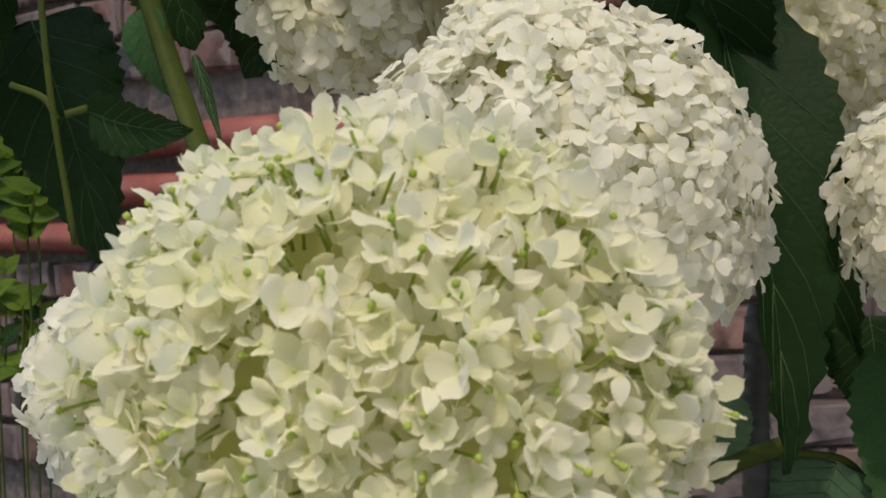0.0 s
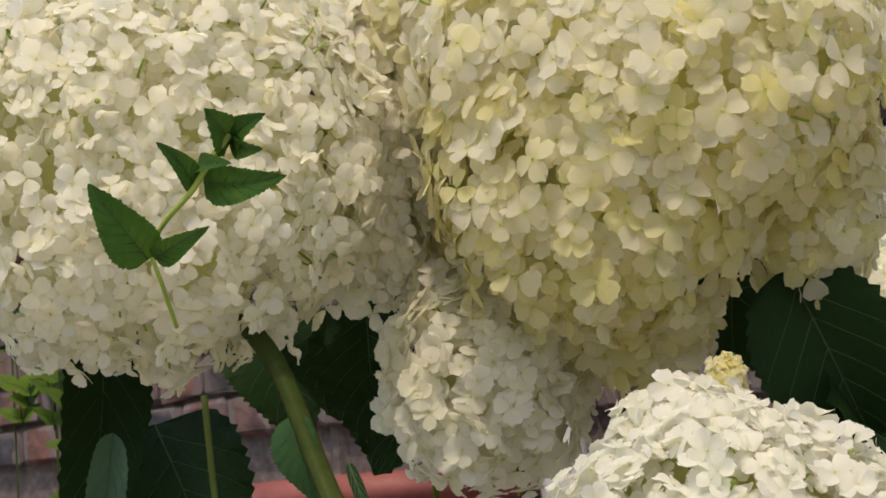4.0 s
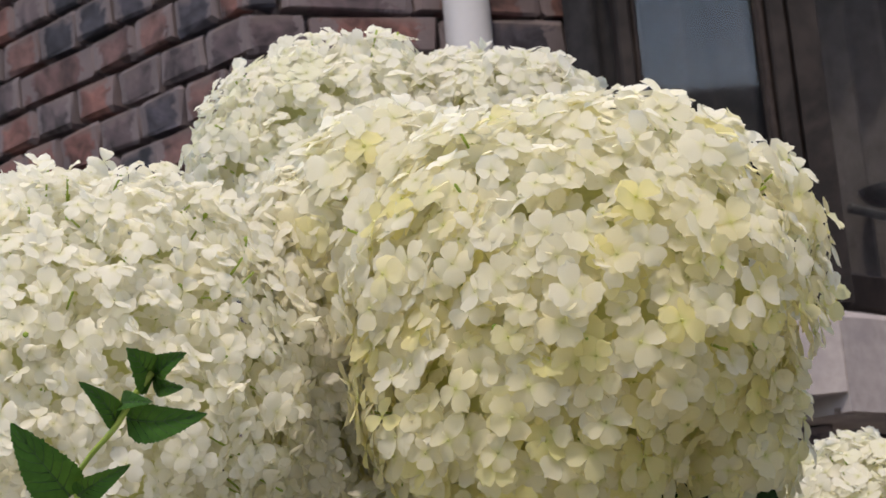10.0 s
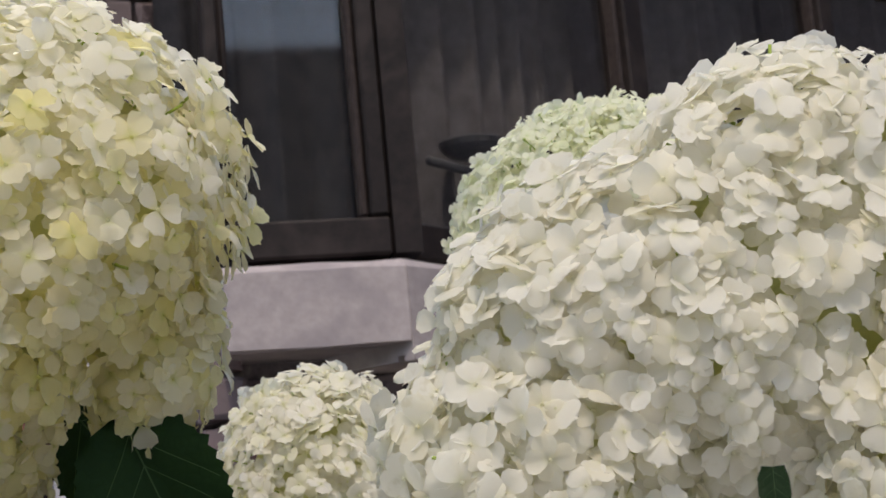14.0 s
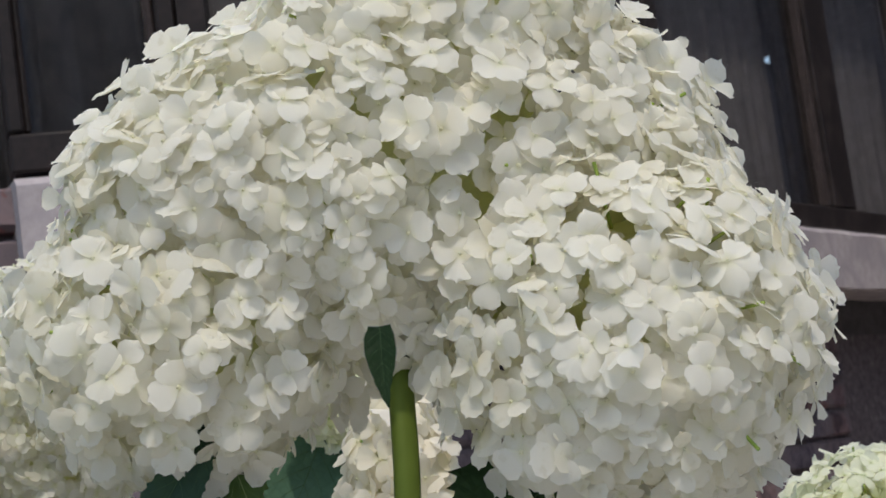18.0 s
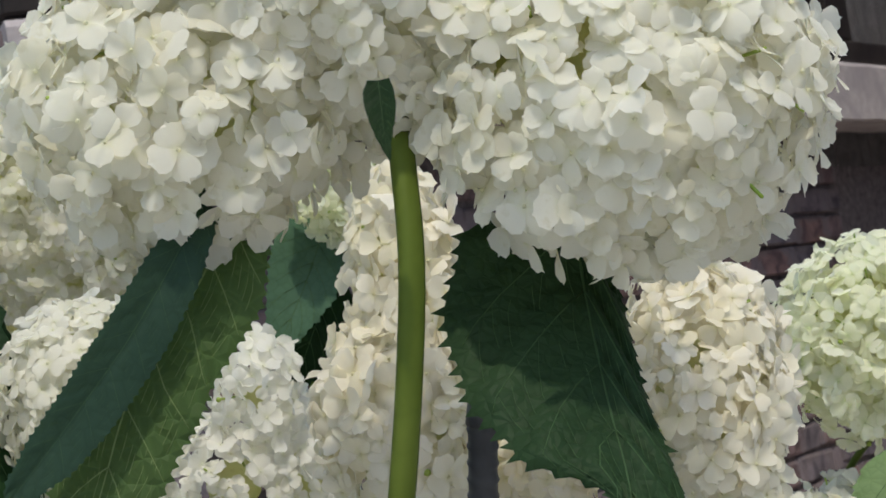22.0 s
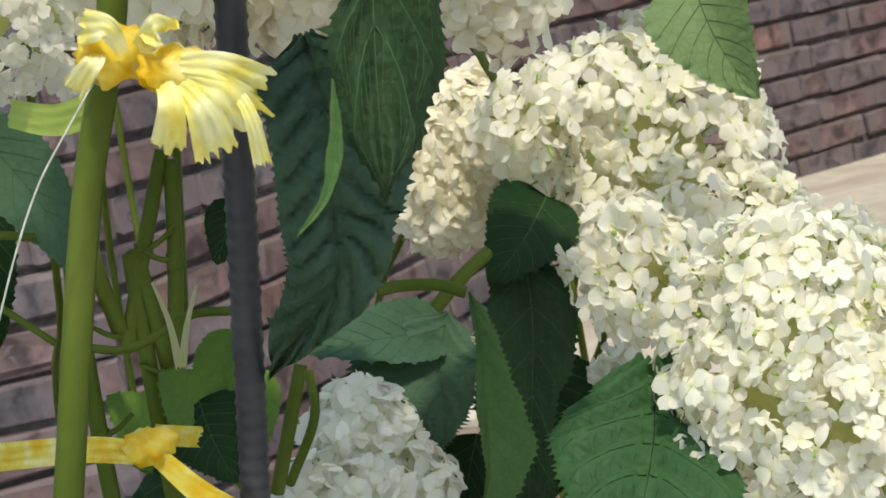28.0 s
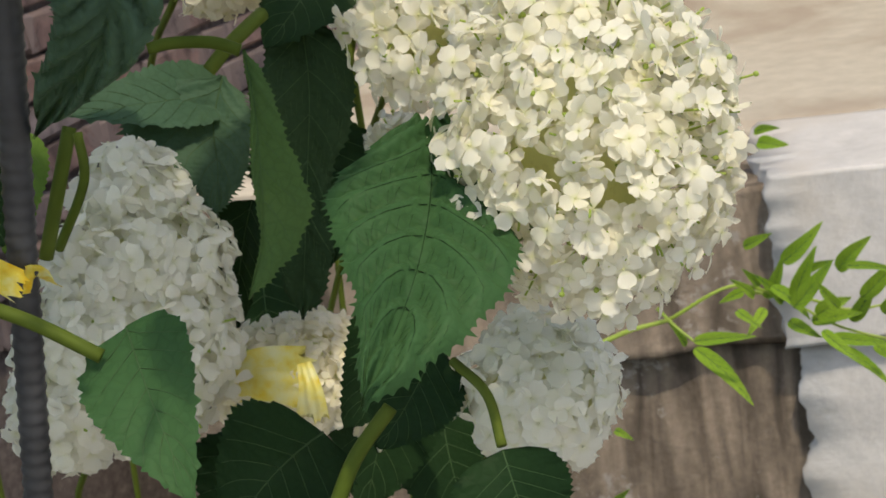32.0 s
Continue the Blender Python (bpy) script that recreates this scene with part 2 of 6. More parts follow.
def brick_material(name, reds):
    """Old facing brick: each its own red or purple, soot in patches, and paler grey along the upper edge."""
    m, nt, bsdf = material(name)
    info = nt.nodes.new("ShaderNodeObjectInfo")
    base = ramp(nt, info.outputs["Random"], reds)
    base.color_ramp.interpolation = "CONSTANT"
    tc = nt.nodes.new("ShaderNodeTexCoord")
    shift = nt.nodes.new("ShaderNodeVectorMath")
    shift.operation = "ADD"
    spread = nt.nodes.new("ShaderNodeVectorMath")
    spread.operation = "SCALE"
    spread.inputs["Scale"].default_value = 7.0
    nt.links.new(info.outputs["Location"], spread.inputs[0])
    nt.links.new(tc.outputs["Object"], shift.inputs[0])
    nt.links.new(spread.outputs[0], shift.inputs[1])
    fine = node(nt, "ShaderNodeTexNoise", Scale=70.0, Detail=6.0, Roughness=0.7)
    broad = node(nt, "ShaderNodeTexNoise", Scale=22.0, Detail=3.0, Distortion=0.6)
    for n in (fine, broad):
        nt.links.new(shift.outputs[0], n.inputs["Vector"])
    soot = ramp(nt, broad.outputs[0], [(0.34, (0.25, 0.25, 0.29)), (0.48, (0.80, 0.78, 0.80)), (0.64, (1.25, 1.2, 1.2))]).outputs[0]
    colour = mixed(nt, 0.85, base.outputs[0], soot, "MULTIPLY")
    colour = mixed(nt, 0.5, colour, ramp(nt, fine.outputs[0], [(0.3, (0.6, 0.6, 0.6)), (0.7, (1.3, 1.25, 1.2))]).outputs[0], "MULTIPLY")
    sep = nt.nodes.new("ShaderNodeSeparateXYZ")
    nt.links.new(tc.outputs["Object"], sep.inputs[0])
    top_band = nt.nodes.new("ShaderNodeMath")
    top_band.operation = "MULTIPLY_ADD"
    top_band.inputs[1].default_value = 16.0
    nt.links.new(sep.outputs[2], top_band.inputs[0])
    nt.links.new(broad.outputs[0], top_band.inputs[2])
    mask = ramp(nt, top_band.outputs[0], [(0.74, (0, 0, 0)), (0.98, (0.75, 0.75, 0.75))]).outputs[0]
    colour = mixed(nt, mask, colour, (0.125, 0.098, 0.098))
    # lime pushed over the ends and in a few blots
    across = nt.nodes.new("ShaderNodeSeparateXYZ")
    nt.links.new(tc.outputs["Generated"], across.inputs[0])
    steps = []
    for how, value in (("SUBTRACT", 0.5), ("ABSOLUTE", 0.0), ("MULTIPLY", 1.5)):
        step = nt.nodes.new("ShaderNodeMath")
        step.operation = how
        step.inputs[1].default_value = value
        nt.links.new(steps[-1].outputs[0] if steps else across.outputs[0], step.inputs[0])
        steps.append(step)
    blots = node(nt, "ShaderNodeTexNoise", Scale=34.0, Detail=5.0, Roughness=0.65, Distortion=0.8)
    nt.links.new(shift.outputs[0], blots.inputs["Vector"])
    total = nt.nodes.new("ShaderNodeMath")
    total.operation = "ADD"
    nt.links.new(steps[-1].outputs[0], total.inputs[0])
    nt.links.new(blots.outputs[0], total.inputs[1])
    lime = ramp(nt, total.outputs[0], [(0.96, (0, 0, 0)), (1.20, (0.8, 0.8, 0.8))]).outputs[0]
    colour = mixed(nt, lime, colour, (0.150, 0.122, 0.132))
    nt.links.new(colour, bsdf.inputs["Base Color"])
    bsdf.inputs["Roughness"].default_value = 0.85
    bumped(nt, bsdf, fine.outputs[0], 0.5, 0.004)
    return m


BRICK = brick_material("brick_red", [(0.0, (0.128, 0.072, 0.072)), (0.16, (0.096, 0.071, 0.081)), (0.34, (0.060, 0.056, 0.075)), (0.50, (0.190, 0.088, 0.078)), (0.64, (0.038, 0.038, 0.053)), (0.76, (0.108, 0.084, 0.094)), (0.88, (0.152, 0.082, 0.078))])
BRICK_PALE = brick_material("brick_pale", [(0.0, (0.175, 0.120, 0.125)), (0.30, (0.145, 0.120, 0.135)), (0.55, (0.205, 0.125, 0.120)), (0.75, (0.155, 0.135, 0.155)), (0.90, (0.110, 0.095, 0.115))])
BULLNOSE = grainy("red_bullnose", [(0.3, (0.20, 0.060, 0.056)), (0.7, (0.28, 0.095, 0.088))], 30, 0.5, 0.2, 0.002, vary=0.2)
MORTAR = grainy("mortar", [(0.3, (0.07, 0.058, 0.060)), (0.6, (0.16, 0.135, 0.137)), (0.75, (0.27, 0.23, 0.23))], 60, 0.95, 0.6, 0.004)
PAVING = grainy("bounce_paving", [(0.3, (0.58, 0.56, 0.525)), (0.7, (0.70, 0.68, 0.64))], 14, 0.85, 0.4, 0.004, patch=2.0, patches=(0.52, 0.50, 0.47))
PIPE = grainy("pipe_grey", [(0.3, (0.47, 0.46, 0.48)), (0.7, (0.53, 0.52, 0.54))], 12, 0.4, 0.05, 0.001)
SILL = grainy("painted_sill", [(0.3, (0.31, 0.275, 0.275)), (0.7, (0.42, 0.375, 0.375))], 45, 0.75, 0.35, 0.003, patch=7.0, patches=(0.27, 0.24, 0.25))
FRAME = grainy("brown_paint", [(0.3, (0.009, 0.007, 0.007)), (0.7, (0.022, 0.016, 0.015))], 50, 0.6, 0.3, 0.002, patch=9, patches=(0.034, 0.026, 0.024))
BEAD = grainy("worn_bead", [(0.3, (0.018, 0.013, 0.013)), (0.7, (0.046, 0.034, 0.032))], 70, 0.7, 0.3, 0.002)
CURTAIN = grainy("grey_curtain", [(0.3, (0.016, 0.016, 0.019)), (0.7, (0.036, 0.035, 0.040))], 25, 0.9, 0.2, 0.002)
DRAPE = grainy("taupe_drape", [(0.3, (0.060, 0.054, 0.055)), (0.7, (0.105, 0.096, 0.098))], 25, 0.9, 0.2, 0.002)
DARKROOM = grainy("room_near_black", [(0.3, (0.020, 0.022, 0.028)), (0.7, (0.045, 0.047, 0.055))], 6, 0.9, 0.1, 0.002)
CONCRETE = grainy("cream_concrete", [(0.3, (0.41, 0.37, 0.32)), (0.7, (0.52, 0.47, 0.41))], 22, 0.85, 0.4, 0.004, patch=3.0, patches=(0.36, 0.30, 0.25))
WHITEWASH = grainy("whitewashed_render", [(0.3, (0.45, 0.44, 0.45)), (0.7, (0.58, 0.56, 0.57))], 26, 0.85, 0.6, 0.006, patch=5.0, patches=(0.50, 0.47, 0.46))
def streaked(name, stops, pale):
    """Old stone with dark streaks that run down it, and pale crumbs of render left on it."""
    m, nt, bsdf = material(name)
    tc = nt.nodes.new("ShaderNodeTexCoord")
    tall = nt.nodes.new("ShaderNodeMapping")
    tall.inputs["Scale"].default_value = (1.0, 1.0, 0.14)
    nt.links.new(tc.outputs["Object"], tall.inputs["Vector"])
    run = node(nt, "ShaderNodeTexNoise", Scale=22.0, Detail=5.0, Distortion=0.5)
    nt.links.new(tall.outputs[0], run.inputs["Vector"])
    grit = node(nt, "ShaderNodeTexNoise", Scale=60.0, Detail=6.0, Roughness=0.7)
    nt.links.new(tc.outputs["Object"], grit.inputs["Vector"])
    crumb = node(nt, "ShaderNodeTexNoise", Scale=9.0, Detail=6.0, Roughness=0.75)
    nt.links.new(tc.outputs["Object"], crumb.inputs["Vector"])
    colour = ramp(nt, run.outputs[0], stops).outputs[0]
    colour = mixed(nt, 0.6, colour, ramp(nt, grit.outputs[0], [(0.3, (0.6, 0.6, 0.6)), (0.7, (1.3, 1.3, 1.3))]).outputs[0], "MULTIPLY")
    colour = mixed(nt, ramp(nt, crumb.outputs[0], [(0.60, (0, 0, 0)), (0.64, (0.8, 0.8, 0.8))]).outputs[0], colour, pale)
    nt.links.new(colour, bsdf.inputs["Base Color"])
    bsdf.inputs["Roughness"].default_value = 0.9
    bsdf.inputs["Specular IOR Level"].default_value = 0.2
    bumped(nt, bsdf, grit.outputs[0], 0.6, 0.006)
    return m


BROWNSTONE = streaked("stained_stone", [(0.36, (0.085, 0.068, 0.056)), (0.46, (0.17, 0.135, 0.11)), (0.58, (0.27, 0.215, 0.175))], (0.34, 0.31, 0.29))
STAKE = grainy("stake_grey", [(0.3, (0.030, 0.031, 0.036)), (0.7, (0.060, 0.061, 0.068))], 30, 0.38, 0.15, 0.001)
SOIL = grainy("garden_soil", [(0.3, (0.030, 0.022, 0.016)), (0.7, (0.085, 0.066, 0.048))], 30, 0.95, 0.9, 0.02, patch=1.5, patches=(0.06, 0.075, 0.03))
EARTH = grainy("dry_earth", [(0.3, (0.11, 0.065, 0.045)), (0.7, (0.24, 0.150, 0.110))], 45, 0.95, 0.9, 0.01)
THREAD = grainy("white_thread", [(0.3, (0.30, 0.31, 0.28)), (0.7, (0.55, 0.56, 0.50))], 200, 0.7, 0.2, 0.001)


def ribbon_material(name, stops):
    m, nt, bsdf = material(name)
    tc = nt.nodes.new("ShaderNodeTexCoord")
    n = node(nt, "ShaderNodeTexNoise", Scale=90.0, Detail=5.0)
    nt.links.new(tc.outputs["Object"], n.inputs["Vector"])
    colour = ramp(nt, n.outputs[0], stops).outputs[0]
    nt.links.new(colour, bsdf.inputs["Base Color"])
    bsdf.inputs["Roughness"].default_value = 0.35
    bumped(nt, bsdf, n.outputs[0], 0.6, 0.003)
    glow = nt.nodes.new("ShaderNodeBsdfTranslucent")
    nt.links.new(colour, glow.inputs[0])
    mix = nt.nodes.new("ShaderNodeMixShader")
    mix.inputs[0].default_value = 0.4
    nt.links.new(bsdf.outputs[0], mix.inputs[1])
    nt.links.new(glow.outputs[0], mix.inputs[2])
    nt.links.new(mix.outputs[0], nt.nodes["Material Output"].inputs[0])
    return m


RIBBON = ribbon_material("yellow_ribbon", [(0.3, (0.86, 0.66, 0.06)), (0.46, (0.90, 0.82, 0.26)), (0.66, (0.92, 0.91, 0.56))])
KNOT = ribbon_material("gathered_ribbon", [(0.36, (0.84, 0.52, 0.02)), (0.52, (0.88, 0.70, 0.10)), (0.70, (0.92, 0.88, 0.45))])
GLASS, gnt, gb = material("window_glass")
gb.inputs["Base Color"].default_value = (0.9, 0.93, 0.95, 1)
gb.inputs["Roughness"].default_value = 0.03
gb.inputs["Transmission Weight"].default_value = 1.0
gb.inputs["IOR"].default_value = 1.45


# ---- helpers of shape ----
def mesh_of(name, verts, faces, mat, smooth=True, uv=None):
    me = bpy.data.meshes.new(name)
    me.from_pydata([tuple(v) for v in verts], [], faces)
    me.materials.append(mat)
    if smooth:
        me.polygons.foreach_set("use_smooth", [True] * len(me.polygons))
    if uv is not None:
        layer = me.uv_layers.new(name="UVMap")
        loops = np.empty(len(me.loops), dtype=np.int32)
        me.loops.foreach_get("vertex_index", loops)
        layer.data.foreach_set("uv", np.asarray(uv, dtype=np.float32)[loops].ravel())
    me.update()
    return me


def put(name, me, parent=None, label=""):
    ob = new(name, me)
    ob.parent = parent
    if parent is not None:
        ob.matrix_parent_inverse = Matrix.Translation(-parent.location)
    if label:
        ob["label"] = label
    return ob


def box_data(name, size, mat, bevel=0.004):
    bm = bmesh.new()
    bmesh.ops.create_cube(bm, size=1.0)
    bmesh.ops.scale(bm, vec=size, verts=bm.verts)
    if bevel:
        bmesh.ops.bevel(bm, geom=bm.edges[:], offset=bevel, segments=1, affect="EDGES", clamp_overlap=True)
    me = bpy.data.meshes.new(name)
    bm.to_mesh(me)
    bm.free()
    me.materials.append(mat)
    return me


def smooth_path(points, steps=6):
    """Points along a smooth curve through the given ones."""
    p = [Vector(q) for q in points]
    p = [p[0] * 2 - p[1]] + p + [p[-1] * 2 - p[-2]]
    out = []
    for i in range(1, len(p) - 2):
        a, b, c, d = p[i - 1 : i + 3]
        for k in range(steps):
            t = k / steps
            out.append(0.5 * (2 * b + (c - a) * t + (2 * a - 5 * b + 4 * c - d) * t * t + (3 * b - a - 3 * c + d) * t**3))
    return out + [p[-2]]


def tube_arrays(path, radii, sides=10, ridge=0.0):
    verts, faces = [], []
    side = None
    for i, p in enumerate(path):
        way = (path[min(i + 1, len(path) - 1)] - path[max(i - 1, 0)]).normalized()
        ref = Vector((1, 0, 0)) if abs(way.x) < 0.8 else Vector((0, 1, 0))
        side = (ref - way * ref.dot(way)).normalized() if side is None else (side - way * side.dot(way)).normalized()
        up = way.cross(side)
        for k in range(sides):
            a = 2 * math.pi * k / sides
            r = radii[i] * (1 + ridge * math.cos(3 * a))
            verts.append(p + side * (r * math.cos(a)) + up * (r * math.sin(a)))
    n = len(path)
    for i in range(n - 1):
        for k in range(sides):
            faces.append((i * sides + k, i * sides + (k + 1) % sides, (i + 1) * sides + (k + 1) % sides, (i + 1) * sides + k))
    faces.append(tuple(range(sides))[::-1])
    faces.append(tuple((n - 1) * sides + k for k in range(sides)))
    return verts, faces


def tube(name, points, r0, r1, mat, parent=None, steps=6, sides=10, ridge=0.0, label=""):
    path = smooth_path(points, steps)
    n = len(path) - 1
    v, fc = tube_arrays(path, [r0 + (r1 - r0) * i / n for i in range(len(path))], sides, ridge)
    return put(name, mesh_of(name, v, fc, mat), parent, label)


# ---- hydrangea florets ----
def petal_arrays(rng, length, width, point, cup, fold, ruffle, fine=False):
    """One sepal along +x, its face towards +z: a narrow claw, a broad rounded blade and a tip that bends back."""
    if fine:
        rows = (0.0, 0.2, 0.42, 0.62, 0.8, 0.93, 1.0)
        blunt = (0.12, 0.50, 0.88, 1.0, 0.90, 0.62, 0.20)
        sharp = (0.12, 0.56, 0.94, 0.97, 0.72, 0.36, 0.03)
        cols = (-1.0, -0.5, 0.0, 0.5, 1.0)
    else:
        rows = (0.0, 0.32, 0.62, 0.87, 1.0)
        blunt = (0.12, 0.72, 1.0, 0.78, 0.26)
        sharp = (0.12, 0.78, 0.97, 0.55, 0.05)
        cols = (-1.0, 0.0, 1.0)
    back = rng.uniform(-0.05, 0.28)
    v, uv = [], []
    n = len(cols)
    for u, a, b in zip(rows, blunt, sharp):
        w = a + (b - a) * point
        for s in cols:
            y = s * w * width / 2
            z = cup * length * (u * u) + fold * (0.2 * abs(y) + 1.9 * y * y / max(width, 1e-6)) + ruffle * length * math.sin(5 * u + 4 * s) * u
            z -= back * length * max(0.0, u - 0.55) ** 2 * 1.6
            x = length * (u - (0.09 * s * s * u if u > 0.9 else 0.0))
            v.append((x, y, z))
            uv.append((u, 0.5 + 0.5 * s))
    f = [(i * n + k, i * n + k + n, i * n + k + n + 1, i * n + k + 1) for i in range(len(rows) - 1) for k in range(n - 1)]
    return v, f, uv


STYLE = {  # point, width, spread of cupping, tilt of florets, share of buds, upward lean
    "white": (0.55, 0.90, 0.20, 0.34, 0.05, 0.16),
    "round": (0.12, 0.84, 0.16, 0.36, 0.06, 0.10),
    "pearl": (0.30, 0.88, 0.16, 0.38, 0.10, 0.10),
    "cream": (0.05, 0.87, 0.18, 0.25, 0.08, 0.16),
    "ivory": (0.05, 0.87, 0.18, 0.25, 0.06, 0.16),
    "bud": (0.85, 0.82, 0.80, 0.50, 0.7, 0.20),
    "ruffled": (0.50, 0.80, 0.30, 0.50, 0.15, 0.12),
    "small": (0.12, 0.86, 0.16, 0.40, 0.06, 0.12),
    "lime": (0.30, 0.84, 0.30, 0.50, 0.35, 0.12),
    "open": (0.42, 0.80, 0.42, 0.58, 0.20, 0.08),
    "snow": (0.10, 0.84, 0.14, 0.30, 0.08, 0.05),
}


def floret_arrays(rng, style, fine=False):
    """A floret of unit width, at the origin, open towards +z; its sepals meet at one point."""
    point, width, cups = STYLE[style][:3]
    count = 4 if rng.random() < 0.86 else (5 if rng.random() < 0.4 else 3)
    v, f, uv = [Vector((0, 0, 0))], [], [(0.0, 0.5)]
    whole = rng.uniform(0.1, 1.4) * cups if style == "bud" else rng.uniform(-1.3 * cups, 0.7 * cups)
    for k in range(count):
        pv, pf, puv = petal_arrays(rng, 0.5 * rng.uniform(0.86, 1.12), 0.56 * width * rng.uniform(0.88, 1.12), point, whole + rng.uniform(-0.12, 0.14), rng.uniform(-0.35, 0.42), rng.uniform(-0.04, 0.04), fine)
        turn = Euler((rng.uniform(-0.32, 0.32), rng.uniform(-0.28, 0.22), 2 * math.pi * k / count + rng.uniform(-0.13, 0.13))).to_matrix()
        n = 5 if fine else 3
        b = len(v) - n
        v += [turn @ Vector(p) + Vector((0, 0, 0.012 * k)) for p in pv[n:]]
        uv += puv[n:]
        f += [(0, b + q[1], b + q[2]) if q[0] < n else tuple(b + i for i in q) for q in pf]
    # the small bead at its heart
    b = len(v)
    r = 0.045
    v += [Vector((r, 0, 0.03)), Vector((0, r, 0.03)), Vector((-r, 0, 0.03)), Vector((0, -r, 0.03)), Vector((0, 0, 0.09))]
    f += [(b, b + 1, b + 4), (b + 1, b + 2, b + 4), (b + 2, b + 3, b + 4), (b + 3, b, b + 4), (0, b + 1, b), (0, b + 3, b + 2)]
    uv += [(0.02, 0.5)] * 5
    return v, f, uv


VARIANTS = {}
rng0 = random.Random(7)
for style_name in STYLE:
    VARIANTS[style_name] = []
    for _ in range(9):
        v, f, uv = floret_arrays(rng0, style_name)
        fv, ff, fuv = floret_arrays(rng0, style_name, True)
        VARIANTS[style_name].append((np.array([tuple(p) for p in v]), f, np.array(uv), mesh_of("floret", fv, ff, PETAL[style_name], True, fuv)))


def ball_points(count, rng):
    g = math.pi * (3 - math.sqrt(5))
    out = []
    for i in range(count):
        z = 1 - 2 * (i + 0.5) / count
        r = math.sqrt(max(0.0, 1 - z * z))
        a = g * i + rng.uniform(-0.25, 0.25)
        out.append(Vector((r * math.cos(a), r * math.sin(a), z + rng.uniform(-0.03, 0.03))))
    return out


def inside(p, lobe, by):
    c, r = Vector(lobe[:3]), lobe[3:]
    return sum(((p[k] - c[k]) / (r[k] * by)) ** 2 for k in range(3)) < 1


BLOOMS = {}
AIRY = {"smallwhite": 0.50, "chainupper": 0.44, "ball": 0.36, "front": 0.32}      # looser heads, with gaps between the florets


def bloom(key, label, style, size, lobes, stem, singles, seed):
    """A flowering shoot: its stem down to the ground, the head's core and stalks, and every floret. lobes: centre and half-widths of the rounded parts of the head."""
    rng = random.Random(seed)
    base = Vector(stem[-1])
    thing = new("hydrangea_bloom")
    thing.location = base
    tagged(thing, label, "hydrangea", "hydrangea blooms")
    BLOOMS[key] = thing
    thick = 0.0022 if len(stem) < 7 else 0.0045
    tube("stem", stem, thick, thick * 1.15, STEM_DARK if key == "sprigged" else STEM, thing, 6, 12, 0.10)
    # the pale core that shows between the florets
    cv, cf = [], []
    for lobe in lobes:
        bm = bmesh.new()
        bmesh.ops.create_icosphere(bm, subdivisions=3, radius=1.0)
        b = len(cv)
        for q in bm.verts:
            d = (0.60 if len(stem) > 7 else 0.50 if style == "open" else 0.34 if style == "snow" else 0.70) + 0.06 * noise.noise(q.co * 4 + Vector((seed, 0, 0)))
            cv.append(Vector((lobe[0] + q.co.x * lobe[3] * d, lobe[1] + q.co.y * lobe[4] * d, lobe[2] + q.co.z * lobe[5] * d)))
        cf += [tuple(b + q.index for q in fc.verts) for fc in bm.faces]
        bm.free()
    put("flower_core", mesh_of("flower_core", cv, cf, CORE), thing, "pale green flower stalks packed together")
    tilt, buds = STYLE[style][3], STYLE[style][4]
    spots = []
    for n, lobe in enumerate(lobes):
        a, b, c = lobe[3:]
        p = 1.6
        area = 4 * math.pi * ((((a * b) ** p + (a * c) ** p + (b * c) ** p) / 3) ** (1 / p))
        count = int(area / (size * size * AIRY.get(key, 0.30)))
        for u in ball_points(count, rng):
            lump = 1 + 0.05 * noise.noise(u * 3 + Vector((seed * 3, 0, 0)))
            r = rng.uniform(0.92, 1.04) * lump
            p0 = Vector((lobe[0] + u.x * a * r, lobe[1] + u.y * b * r, lobe[2] + u.z * c * r))
            if any(inside(p0, other, 0.93) for k, other in enumerate(lobes) if k != n):
                continue
            nrm = Vector((u.x / a, u.y / b, u.z / c)).normalized()
            if (nrm.z < -0.25 and nrm.y > 0.1) or (nrm.y > 0.55 and rng.random() < 0.5):      # the head is open underneath
                continue
            spots.append((p0, nrm, 1.0))
        for u in ball_points(int(count * (0.45 if key == "smallwhite" else 0.6)), rng):      # a second layer fills the gaps
            r = rng.uniform(0.78, 0.88)
            p0 = Vector((lobe[0] + u.x * a * r, lobe[1] + u.y * b * r, lobe[2] + u.z * c * r))
            if u.y < 0.2 and not any(inside(p0, other, 0.80) for k, other in enumerate(lobes) if k != n):
                spots.append((p0, Vector((u.x / a, u.y / b, u.z / c)).normalized(), 0.0))
    order = sorted(range(len(spots)), key=lambda i: spots[i][1].y - 0.15 * spots[i][1].z - 9 * spots[i][2])
    single = set(order[:singles])
    rest = {q: ([], [], [], [0]) for q in STYLE}
    low, high = min(q[2] - q[5] for q in lobes), max(q[2] + q[5] for q in lobes)
    stalk_v, stalk_f = [], []
    for i, (p0, nrm, outer_layer) in enumerate(spots):
        lean = Vector((rng.gauss(0, tilt), rng.gauss(0, tilt), rng.gauss(0, tilt) + STYLE[style][5]))
        if nrm.z < -0.2:      # florets under the rim turn outwards rather than up
            lean += Vector((0.3 * nrm.x, 0.5 * nrm.y, 0.25))
        face = (nrm + lean).normalized()
        turn = face.to_track_quat("Z", "Y").to_matrix().to_4x4() @ Matrix.Rotation(rng.uniform(0, 6.28), 4, "Z")
        grow = size * rng.choice((0.78, 0.9, 0.97, 1.03, 1.08, 1.16))
        m = Matrix.Translation(p0) @ turn @ Matrix.Scale(grow, 4)
        kind = style
        if key == "cream" and (p0.z - low) / (high - low) > rng.gauss(0.56, 0.22):      # more ivory-white florets towards the top
            kind = "ivory"
